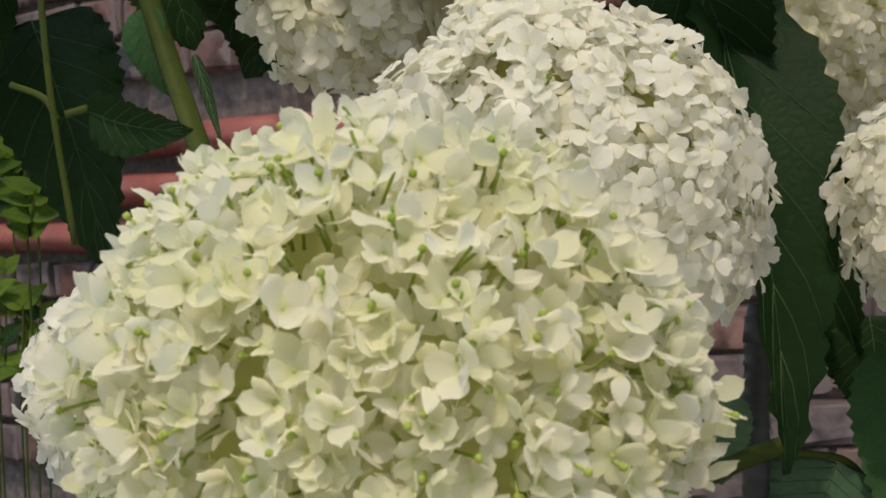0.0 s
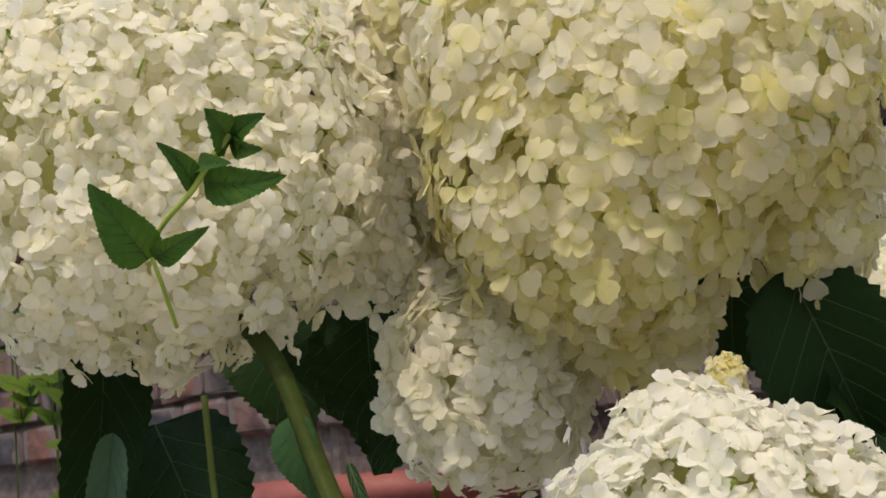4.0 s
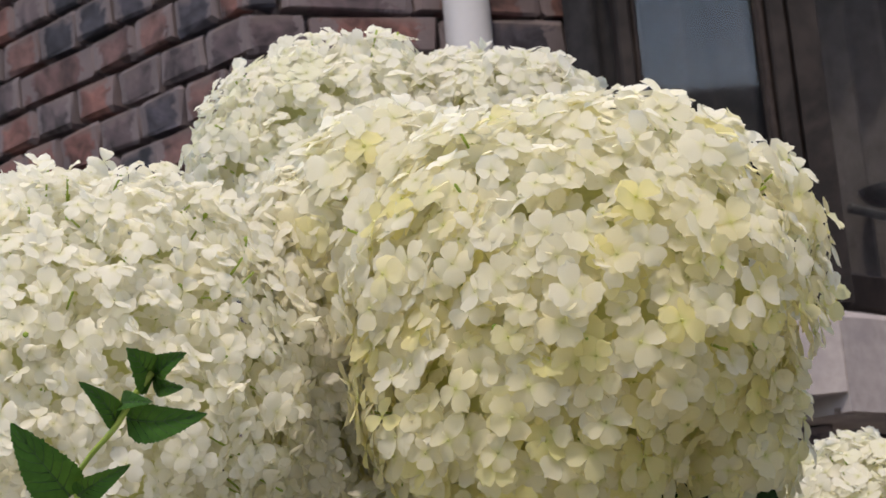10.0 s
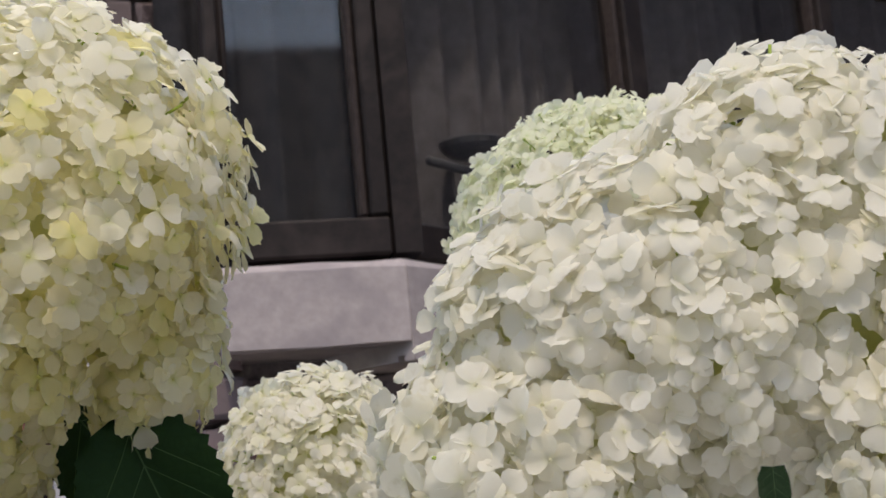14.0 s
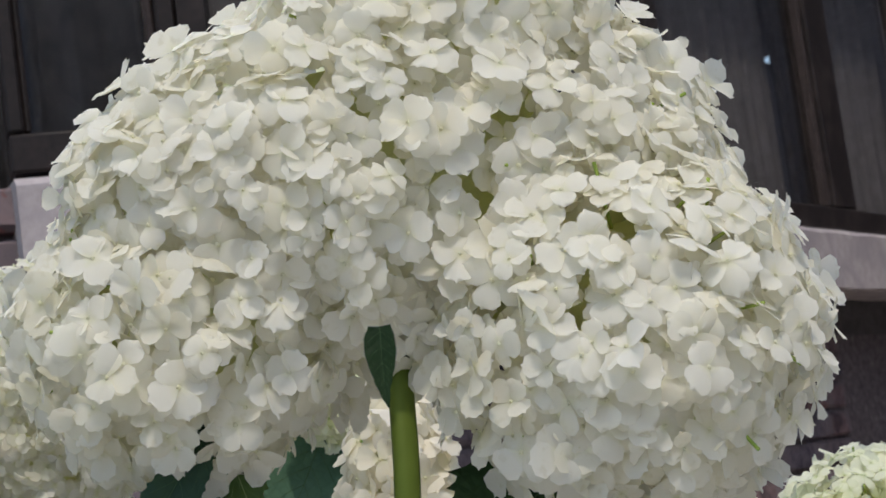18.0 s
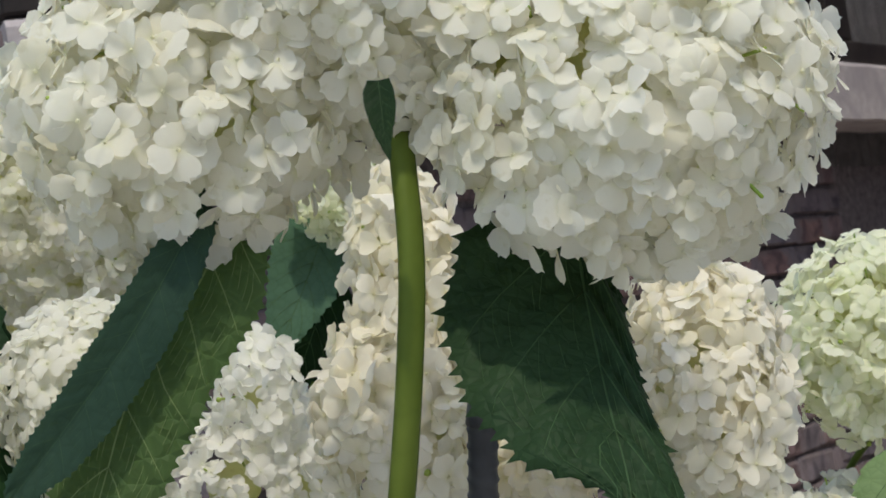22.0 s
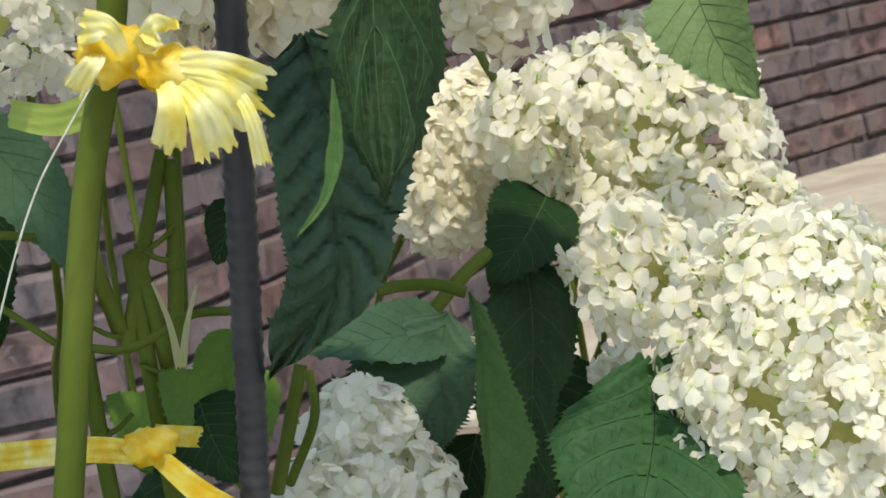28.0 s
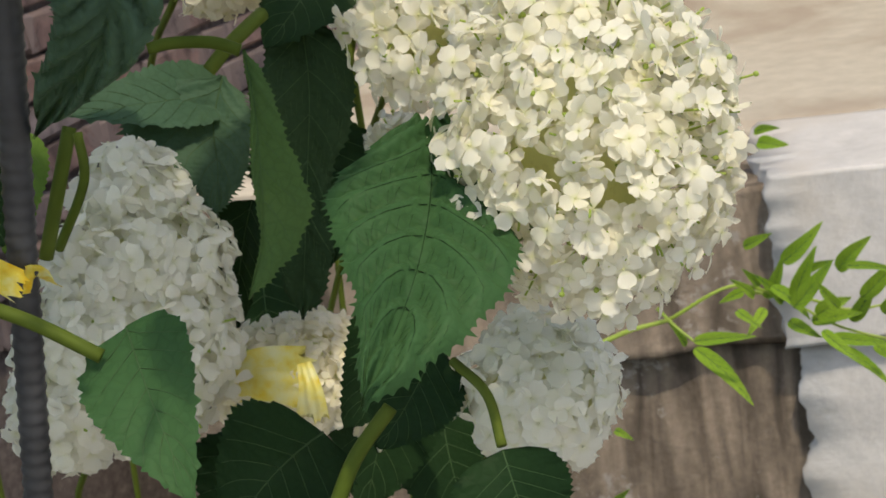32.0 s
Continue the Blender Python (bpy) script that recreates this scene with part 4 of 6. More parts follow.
tagged(slab("window_ledge", W2 + WAY_C * 0.03 + Vector((-WAY_C.y, WAY_C.x, 0)) * 0.065, WAY_C, 3.1, 2.05, 2.085, 0.05, FRAME), "inner ledge of the bay window", "window ledge", kind="structure")


# grey downpipe on the pier, with a collar
def downpipe():
    thing = new("downpipe")
    p = CORNER + WAY_B * 0.342 - Vector((-WAY_B.y, WAY_B.x, 0)) * 0.055
    thing.location = p
    tagged(thing, "pale grey round rainwater downpipe on the brick pier", "downpipe")
    tube("pipe", [p + Vector((0, 0, z)) for z in (0.02, 1.2, 2.2, 4.1)], 0.037, 0.037, PIPE, thing, 2, 24)
    for z in (1.0, 2.9):
        tube("pipe_collar", [p + Vector((0, 0, z)), p + Vector((0, 0, z + 0.03)), p + Vector((0, 0, z + 0.07))], 0.043, 0.043, PIPE, thing, 1, 24)


downpipe()


# rounded red plinth courses round the corner
def bullnose(way, length, z, seed):
    rng = random.Random(seed)
    back = Vector((-way.y, way.x, 0))
    if back.y < 0:
        back = -back
    x = 0.002
    while x < length:
        size = min(0.225, length - x)
        verts, faces = [], []
        prof = [(0.03, 0.026), (0.0, 0.026), (-0.020, 0.020), (-0.032, 0.004), (-0.032, -0.008), (-0.020, -0.022), (0.0, -0.026), (0.03, -0.026)]
        for e in (0.0, size - 0.008):
            verts += [CORNER + way * (x + e) + back * d + Vector((0, 0, z + h)) for d, h in prof]
        n = len(prof)
        faces = [(k, k + 1, n + k + 1, n + k) for k in range(n - 1)] + [tuple(range(n))[::-1], tuple(range(n, 2 * n))]
        wall = WALLS["wall_west"] if way is WAY_A else WALLS["wall_pier"]
        ob = put("bullnose_brick", mesh_of("bullnose_brick", verts, faces, BULLNOSE, True), None, "smooth rounded red plinth brick")
        ob.parent = wall
        ob.matrix_parent_inverse = wall.matrix_world.inverted()
        x += size + 0.001


for zb in (1.642, 1.566, 1.492):
    bullnose(WAY_A, 1.8, zb, 3)
    bullnose(WAY_B, 0.56, zb, 4)


# raised porch slab: cream top, whitewashed edge and front, stained stone at the near end
F0, FE, FN = Vector((1.671, 2.169, 0.024)), Vector((0.85, -0.527, 0)), Vector((0.527, 0.85, 0))


def block(name, e0, e1, n0, n1, z0, z1, mat, label, category, cuts=24, rough=0.004, kind="structure", ragged=0.0):
    bm = bmesh.new()
    bmesh.ops.create_cube(bm, size=1.0)
    bmesh.ops.subdivide_edges(bm, edges=bm.edges[:], cuts=cuts, use_grid_fill=True)
    for v in bm.verts:
        p = F0 + FE * (e0 + (v.co.x + 0.5) * (e1 - e0)) + FN * (n0 + (v.co.y + 0.5) * (n1 - n0)) + Vector((0, 0, z0 + (v.co.z + 0.5) * (z1 - z0)))
        edge = sum(abs(abs(c) - 0.5) < 0.02 for c in v.co)
        if ragged and v.co.x < -0.44:      # the broken end
            p += FE * (ragged * (noise.noise(p * 17) + 0.6 * noise.noise(p * 43)))
        q = p * 9
        v.co = p + Vector((noise.noise(q), noise.noise(q + Vector((7, 0, 0))), noise.noise(q + Vector((0, 7, 0))))) * rough * (2.2 if edge > 1 else 1.0)
    me = bpy.data.meshes.new(name)
    bm.to_mesh(me)
    bm.free()
    me.materials.append(mat)
    me.polygons.foreach_set("use_smooth", [True] * len(me.polygons))
    return tagged(put(name, me), label, category, kind=kind)


block("porch_slab", -0.9, 2.6, 0.32, 3.1, 0.52, 0.755, CONCRETE, "sunlit cream concrete porch slab", "porch", 30, 0.003)
block("porch_edge", 0.0, 2.6, 0.0, 0.316, 0.518, 0.765, WHITEWASH, "whitewashed rough rendered porch edge", "step", 40, 0.005, ragged=0.022)
block("porch_edge_end", -0.9, 0.05, 0.03, 0.316, 0.52, 0.745, BROWNSTONE, "crumbling bare end of the porch edge", "step", 24, 0.010)
block("porch_base", 0.02, 2.6, 0.03, 2.4, -0.05, 0.504, WHITEWASH, "whitewashed wall under the porch", "wall", 40, 0.006, ragged=0.02)
block("porch_base_end", -0.9, 0.06, 0.055, 2.4, -0.05, 0.508, BROWNSTONE, "brown stained stone wall under the porch", "wall", 24, 0.010)


# ---- plant stakes ----
def stake(points, label):
    """A ribbed plastic-coated stake."""
    thing = new("plant_stake")
    thing.location = Vector((points[-1][0], points[-1][1], 0))
    tagged(thing, label, "plant stake", "plant stakes")
    a, b = Vector(points[0]), Vector(points[-1])
    n = int((a - b).length / 0.0018)
    path = [a.lerp(b, i / n) for i in range(n + 1)]
    radii = [0.0062 * (1.0 if i % 4 else 1.11) for i in range(n + 1)]
    v, f = tube_arrays(path, radii, 14)
    put("stake_rod", mesh_of("stake_rod", v, f, STAKE), thing)
    tube("stake_cap", [a + (a - b).normalized() * 0.006, a, a - (a - b).normalized() * 0.012], 0.0045, 0.0072, STAKE, thing, 2, 14)
    return thing


# ---- ribbons ----
def strip(name, points, width, normal, parent, seed, crinkle=0.09, mat=None, label=""):
    """A thin crinkled ribbon along points."""
    rng = random.Random(seed)
    path = smooth_path(points, 7)
    n = len(path)
    v, f = [], []
    for i, p in enumerate(path):
        way = (path[min(i + 1, n - 1)] - path[max(0, i - 1)]).normalized()
        nr = Vector(normal)
        nr = (nr - way * nr.dot(way)).normalized()
        across = way.cross(nr)
        w = width[0] + (width[1] - width[0]) * i / (n - 1)
        for k in range(15):
            s = k / 7 - 1
            ripple = crinkle * 0.45 * w * math.sin(s * 9 + seed + i * 0.25) + crinkle * 0.9 * w * noise.noise(Vector((s * 5, i * 0.35, seed)))
            end = way * (rng.uniform(-0.3, 0.15) * w if i == n - 1 else 0)
            v.append(p + across * (s * w / 2) + nr * ripple + end)
    for i in range(n - 1):
        for k in range(14):
            f.append((i * 15 + k, i * 15 + k + 1, i * 15 + 16 + k, i * 15 + 15 + k))
    return put(name, mesh_of(name, v, f, mat or RIBBON), parent, label)


def knot(center, size, parent, seed):
    bm = bmesh.new()
    bmesh.ops.create_icosphere(bm, subdivisions=3, radius=1.0)
    for q in bm.verts:
        d = 1 + 0.35 * noise.noise(q.co * 2.2 + Vector((seed, 0, 0))) + 0.12 * math.sin(q.co.x * 14 + q.co.z * 6)
        q.co = Vector(center) + Vector((q.co.x * size[0], q.co.y * size[1], q.co.z * size[2])) * d
    me = bpy.data.meshes.new("knot")
    bm.to_mesh(me)
    bm.free()
    me.materials.append(KNOT)
    me.polygons.foreach_set("use_smooth", [True] * len(me.polygons))
    return put("knot", me, parent, "gathered yellow ribbon knot")


def seedling(points, label, leaves, size, seed, thick=0.0012):
    """A small plant: a thin stalk with pairs of rounded lime-green leaves."""
    rng = random.Random(seed)
    thing = new("garden_seedling")
    thing.location = Vector(points[-1])
    tagged(thing, label, "garden plant", "small plants by the wall")
    tube("stalk", points, thick * 0.5, thick * 0.8, STEM_DARK, thing, 5, 6)
    path = smooth_path(points, 8)
    for k in range(leaves + 2):
        p = path[int(k / (leaves + 2) * len(path) * 0.70)]
        for side in (-1, 1):
            way = Vector((side * rng.uniform(0.5, 1), rng.uniform(-0.5, 0.3), rng.uniform(0.1, 0.8))).normalized()
            leaf(thing, p, p + way * size * rng.uniform(0.7, 1.2), (rng.uniform(-0.3, 0.3), -0.8, 0.6), size * 0.62, 15, 0.06, "herb" if rng.random() < 0.8 else "leaf", seed * 10 + k * 2 + side, teeth=False)
    return thing


# ---- the hydrangea shrub, bloom by bloom ----
bloom("front", "large fresh cream-white hydrangea head with green buds between florets", "bud", 0.0146,
      [(0.012, 0.526, 1.516, 0.080, 0.070, 0.070)],
      [(0.011, 0.538, 1.485), (0.021, 0.638, 1.435), (0.031, 0.758, 1.325), (0.031, 0.918, 1.105), (0.040, 0.968, 0.000)], 300, 11)
bloom("white", "rounded pure white hydrangea head in sun", "round", 0.0160,
      [(0.074, 0.764, 1.563, 0.080, 0.071, 0.071), (0.067, 0.762, 1.593, 0.046, 0.042, 0.042), (0.065, 0.780, 1.627, 0.028, 0.020, 0.020)],
      [(0.077, 0.781, 1.506), (0.087, 0.881, 1.456), (0.097, 1.001, 1.346), (0.097, 1.161, 1.126), (0.104, 1.211, 0.000)], 260, 12)
bloom("lowleft", "white hydrangea head half hidden behind a larger one", "round", 0.0160,
      [(-0.099, 0.782, 1.493, 0.036, 0.036, 0.043)],
      [(-0.095, 0.807, 1.442), (-0.085, 0.907, 1.392), (-0.075, 1.027, 1.282), (-0.075, 1.187, 1.062), (-0.062, 1.237, 0.000)], 120, 13)
bloom("cream", "very large creamy yellow-tinted hydrangea head in full sun", "cream", 0.0216,
      [(0.083, 0.879, 1.802, 0.111, 0.088, 0.086), (0.147, 0.900, 1.739, 0.034, 0.036, 0.056), (0.054, 0.890, 1.763, 0.081, 0.081, 0.089), (-0.050, 0.972, 1.755, 0.027, 0.027, 0.030), (-0.022, 0.960, 1.768, 0.025, 0.025, 0.063), (0.005, 0.932, 1.837, 0.068, 0.068, 0.068), (-0.016, 0.966, 1.729, 0.029, 0.029, 0.046), (0.067, 0.915, 1.677, 0.034, 0.030, 0.024)],
      [(0.080, 0.975, 1.746), (0.090, 1.075, 1.696), (0.100, 1.195, 1.586), (0.100, 1.355, 1.366), (0.107, 1.405, 0.000)], 300, 14)
bloom("sprigged", "large white hydrangea head with a green sprig across it", "ruffled", 0.0168,
      [(-0.153, 0.909, 1.777, 0.110, 0.102, 0.102), (-0.058, 0.939, 1.761, 0.035, 0.035, 0.060), (-0.058, 0.939, 1.804, 0.028, 0.028, 0.066), (-0.049, 0.923, 1.813, 0.036, 0.036, 0.063)],
      [(-0.126, 0.892, 1.709), (-0.101, 0.870, 1.675), (-0.083, 0.850, 1.624), (-0.062, 0.808, 1.564), (-0.065, 0.801, 1.528), (-0.065, 0.801, 1.308), (-0.053, 0.851, 0.000)], 300, 15)
bloom("behindtop", "pale creamy hydrangea head among larger ones", "small", 0.0172,
      [(-0.026, 1.038, 1.900, 0.086, 0.080, 0.080), (0.040, 1.004, 1.928, 0.047, 0.030, 0.030), (0.066, 0.990, 1.919, 0.049, 0.030, 0.030)],
      [(-0.050, 1.095, 1.835), (-0.040, 1.195, 1.785), (-0.030, 1.315, 1.675), (-0.030, 1.475, 1.455), (-0.019, 1.525, 0.000)], 150, 16)
bloom("under", "off-white hydrangea head hanging below a cream one", "small", 0.0190,
      [(-0.006, 0.936, 1.666, 0.050, 0.050, 0.055), (0.026, 0.974, 1.696, 0.031, 0.031, 0.031)],
      [(0.006, 0.975, 1.658), (0.016, 1.075, 1.608), (0.026, 1.195, 1.498), (0.026, 1.355, 1.278), (0.036, 1.405, 0.000)], 150, 17)
bloom("midright", "small white dome-shaped hydrangea head near the window sill", "small", 0.0165,
      [(0.259, 1.133, 1.670, 0.064, 0.064, 0.076), (0.249, 1.161, 1.664, 0.029, 0.029, 0.064)],
      [(0.258, 1.158, 1.611), (0.268, 1.258, 1.561), (0.278, 1.378, 1.451), (0.278, 1.538, 1.231), (0.279, 1.588, 0.000)], 160, 18)
bloom("lowright", "white hydrangea head in half shade", "round", 0.0160,
      [(0.242, 0.863, 1.552, 0.041, 0.041, 0.043)],
      [(0.244, 0.875, 1.517), (0.254, 0.975, 1.467), (0.264, 1.095, 1.357), (0.264, 1.255, 1.137), (0.266, 1.305, 0.000)], 100, 19)
bloom("umbrella", "huge white umbrella-shaped hydrangea head on a thick stem", "white", 0.0206,
      [(0.373, 0.653, 1.747, 0.065, 0.043, 0.043), (0.363, 0.676, 1.703, 0.121, 0.068, 0.068), (0.274, 0.689, 1.652, 0.062, 0.055, 0.055), (0.425, 0.643, 1.631, 0.072, 0.064, 0.066), (0.419, 0.658, 1.682, 0.046, 0.048, 0.050), (0.286, 0.678, 1.697, 0.052, 0.046, 0.050), (0.358, 0.680, 1.672, 0.075, 0.048, 0.050), (0.406, 0.662, 1.645, 0.050, 0.044, 0.045)],
      [(0.349, 0.672, 1.650), (0.342, 0.657, 1.622), (0.334, 0.645, 1.571), (0.317, 0.653, 1.488), (0.298, 0.663, 1.427), (0.270, 0.678, 1.311), (0.234, 0.697, 1.167), (0.234, 0.697, 0.947), (0.237, 0.747, 0.000)], 300, 20)
bloom("lime", "pale lime-green young hydrangea head with tight florets", "lime", 0.0125,
      [(0.443, 1.104, 1.811, 0.095, 0.082, 0.082)],
      [(0.449, 1.140, 1.765), (0.459, 1.240, 1.715), (0.469, 1.360, 1.605), (0.469, 1.520, 1.385), (0.465, 1.570, 0.000)], 160, 21)
bloom("farleft", "pale cream hydrangea head near the house wall", "cream", 0.0190,
      [(0.273, 1.283, 1.656, 0.074, 0.052, 0.052)],
      [(0.270, 1.313, 1.605), (0.280, 1.413, 1.555), (0.290, 1.533, 1.445), (0.290, 1.693, 1.225), (0.292, 1.743, 0.000)], 120, 22)
bloom("farleftlow", "white hydrangea head behind a drooping leaf", "round", 0.0190,
      [(0.273, 1.214, 1.560, 0.047, 0.047, 0.051)],
      [(0.272, 1.244, 1.532), (0.282, 1.344, 1.482), (0.292, 1.464, 1.372), (0.292, 1.624, 1.152), (0.293, 1.674, 0.000)], 90, 23)
bloom("smallwhite", "small bright white cone-shaped hydrangea head with open florets", "snow", 0.0176,
      [(0.337, 0.985, 1.542, 0.023, 0.023, 0.032), (0.321, 1.005, 1.498, 0.043, 0.039, 0.039), (0.361, 1.008, 1.497, 0.027, 0.027, 0.042)],
      [(0.339, 1.000, 1.483), (0.349, 1.100, 1.433), (0.359, 1.220, 1.323), (0.359, 1.380, 1.103), (0.358, 1.430, 0.000)], 170, 24)
bloom("tall", "tall cream-white hydrangea head behind a thick green stem", "pearl", 0.0225,
      [(0.397, 0.877, 1.573, 0.027, 0.027, 0.065), (0.383, 0.883, 1.519, 0.038, 0.038, 0.052), (0.448, 0.896, 1.483, 0.031, 0.028, 0.028)],
      [(0.396, 0.911, 1.481), (0.406, 1.011, 1.431), (0.416, 1.131, 1.321), (0.416, 1.291, 1.101), (0.414, 1.341, 0.000)], 240, 25)
bloom("greenbuds", "young greenish hydrangea cluster with visible stalks", "lime", 0.0145,
      [(0.400, 0.979, 1.635, 0.033, 0.021, 0.021)],
      [(0.397, 0.995, 1.617), (0.407, 1.095, 1.567), (0.417, 1.215, 1.457), (0.417, 1.375, 1.237), (0.415, 1.425, 0.000)], 80, 26)
bloom("rightcream", "creamy white hydrangea head below the umbrella-shaped one", "pearl", 0.0210,
      [(0.516, 0.836, 1.508, 0.037, 0.037, 0.065), (0.544, 0.855, 1.519, 0.024, 0.024, 0.048)],
      [(0.520, 0.864, 1.470), (0.560, 0.980, 1.440), (0.640, 1.120, 1.350), (0.690, 1.220, 1.120), (0.690, 1.294, 0.000)], 170, 27)
bloom("rightgreen", "pale green-white hydrangea head near the house wall", "lime", 0.0185,
      [(0.716, 1.017, 1.514, 0.072, 0.059, 0.059)],
      [(0.715, 1.031, 1.468), (0.725, 1.131, 1.418), (0.735, 1.251, 1.308), (0.735, 1.411, 1.088), (0.723, 1.461, 0.000)], 150, 28)
bloom("chainupper", "white hydrangea head with loose open florets in sun", "open", 0.0205,
      [(0.672, 1.043, 1.354, 0.074, 0.074, 0.080), (0.683, 0.971, 1.303, 0.052, 0.046, 0.046), (0.619, 0.960, 1.313, 0.036, 0.036, 0.038), (0.600, 1.020, 1.394, 0.028, 0.026, 0.026)],
      [(0.665, 1.035, 1.298), (0.675, 1.135, 1.248), (0.685, 1.255, 1.138), (0.685, 1.415, 0.918), (0.674, 1.465, 0.000)], 240, 29)
bloom("ball", "round white hydrangea head in bright sun", "open", 0.0162,
      [(0.597, 0.758, 1.288, 0.063, 0.063, 0.072)],
      [(0.586, 0.783, 1.252), (0.596, 0.883, 1.202), (0.606, 1.003, 1.092), (0.606, 1.163, 0.872), (0.598, 1.213, 0.000)], 300, 30)
bloom("behindleft", "cream hydrangea head behind dark leaves", "pearl", 0.0165,
      [(0.564, 1.089, 1.372, 0.033, 0.030, 0.050), (0.586, 1.078, 1.392, 0.027, 0.027, 0.034)],
      [(0.546, 1.115, 1.333), (0.556, 1.215, 1.283), (0.566, 1.335, 1.173), (0.566, 1.495, 0.953), (0.559, 1.545, 0.000)], 90, 31)
bloom("shaded", "cool white cone-shaped hydrangea head in shade", "round", 0.0212,
      [(0.474, 1.021, 1.246, 0.029, 0.029, 0.032), (0.469, 1.013, 1.213, 0.047, 0.039, 0.039), (0.453, 1.009, 1.174, 0.058, 0.048, 0.048), (0.412, 1.000, 1.154, 0.026, 0.026, 0.030)],
      [(0.465, 1.042, 1.201), (0.475, 1.142, 1.151), (0.485, 1.262, 1.041), (0.485, 1.422, 0.821), (0.481, 1.472, 0.000)], 230, 32)
bloom("tied", "small cream hydrangea head with a yellow ribbon round its stem", "pearl", 0.0140,
      [(0.548, 1.032, 1.126, 0.048, 0.036, 0.033), (0.600, 1.045, 1.088, 0.020, 0.022, 0.026)],
      [(0.557, 1.056, 1.082), (0.567, 1.156, 1.032), (0.577, 1.276, 0.922), (0.577, 1.436, 0.702), (0.569, 1.486, 0.000)], 80, 33)
bloom("lowshade", "white hydrangea head in shade below a sunlit one", "round", 0.0195,
      [(0.602, 0.840, 1.153, 0.037, 0.036, 0.036)],
      [(0.607, 0.857, 1.120), (0.617, 0.957, 1.070), (0.627, 1.077, 0.960), (0.627, 1.237, 0.740), (0.618, 1.287, 0.000)], 120, 34)
bloom("peep", "small white hydrangea head glimpsed between leaves", "open", 0.0165,
      [(0.668, 1.113, 1.222, 0.016, 0.016, 0.016)],
      [(0.668, 1.121, 1.199), (0.678, 1.221, 1.149), (0.688, 1.341, 1.039), (0.688, 1.501, 0.819), (0.677, 1.551, 0.000)], 30, 35)

bloom("budlet", "tiny yellow-green cluster of unopened hydrangea buds", "cream", 0.0062,
      [(0.086, 0.800, 1.647, 0.0080, 0.0080, 0.0100)],
      [(0.086, 0.804, 1.641), (0.090, 0.900, 1.560), (0.105, 1.000, 1.400), (0.104, 1.150, 1.126), (0.104, 1.221, 0.000)], 40, 36)

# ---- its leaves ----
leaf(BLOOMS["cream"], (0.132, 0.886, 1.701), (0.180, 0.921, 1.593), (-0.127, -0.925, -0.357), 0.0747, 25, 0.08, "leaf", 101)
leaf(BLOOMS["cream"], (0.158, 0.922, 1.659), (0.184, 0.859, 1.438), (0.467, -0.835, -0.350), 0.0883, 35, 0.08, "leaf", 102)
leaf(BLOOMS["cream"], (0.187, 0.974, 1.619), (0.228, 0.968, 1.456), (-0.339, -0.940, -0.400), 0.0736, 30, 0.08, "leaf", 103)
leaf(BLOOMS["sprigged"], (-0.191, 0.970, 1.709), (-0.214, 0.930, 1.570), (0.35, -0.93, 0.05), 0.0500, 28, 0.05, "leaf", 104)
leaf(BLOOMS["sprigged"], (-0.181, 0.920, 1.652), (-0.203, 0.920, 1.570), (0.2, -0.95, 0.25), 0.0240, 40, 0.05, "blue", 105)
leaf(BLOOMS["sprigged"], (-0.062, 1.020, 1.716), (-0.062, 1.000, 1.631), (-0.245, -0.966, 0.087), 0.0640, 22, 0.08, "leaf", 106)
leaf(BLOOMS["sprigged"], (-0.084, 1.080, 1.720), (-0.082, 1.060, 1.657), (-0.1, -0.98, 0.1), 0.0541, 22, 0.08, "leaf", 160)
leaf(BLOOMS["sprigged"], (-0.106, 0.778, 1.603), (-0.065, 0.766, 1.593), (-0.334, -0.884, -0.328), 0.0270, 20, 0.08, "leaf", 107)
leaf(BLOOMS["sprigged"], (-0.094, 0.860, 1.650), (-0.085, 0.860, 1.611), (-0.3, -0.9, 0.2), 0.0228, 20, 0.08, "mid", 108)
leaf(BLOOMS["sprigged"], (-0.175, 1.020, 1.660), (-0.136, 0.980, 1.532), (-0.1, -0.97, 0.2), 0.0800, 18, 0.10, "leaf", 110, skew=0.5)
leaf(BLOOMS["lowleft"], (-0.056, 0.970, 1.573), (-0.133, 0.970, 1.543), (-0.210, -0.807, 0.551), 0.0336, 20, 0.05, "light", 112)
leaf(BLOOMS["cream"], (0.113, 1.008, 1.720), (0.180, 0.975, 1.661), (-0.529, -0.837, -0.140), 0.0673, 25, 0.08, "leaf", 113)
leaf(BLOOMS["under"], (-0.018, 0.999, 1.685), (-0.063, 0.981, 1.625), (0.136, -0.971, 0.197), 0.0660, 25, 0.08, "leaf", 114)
leaf(BLOOMS["greenbuds"], (0.394, 1.010, 1.630), (0.348, 0.997, 1.557), (-0.267, -0.909, 0.321), 0.0485, 20, 0.05, "blue", 115)
leaf(BLOOMS["greenbuds"], (0.395, 1.024, 1.600), (0.365, 1.049, 1.537), (-0.499, -0.860, -0.102), 0.0460, 20, 0.08, "leaf", 116)
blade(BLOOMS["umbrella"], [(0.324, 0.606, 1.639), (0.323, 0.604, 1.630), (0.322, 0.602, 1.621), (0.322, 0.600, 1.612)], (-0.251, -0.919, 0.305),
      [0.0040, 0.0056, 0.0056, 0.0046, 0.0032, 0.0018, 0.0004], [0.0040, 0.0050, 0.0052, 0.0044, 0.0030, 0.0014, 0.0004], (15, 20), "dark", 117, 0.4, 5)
leaf(BLOOMS["smallwhite"], (0.250, 0.921, 1.487), (0.248, 0.885, 1.366), (-0.278, -0.920, 0.275), 0.0724, 20, 0.08, "mid", 118)
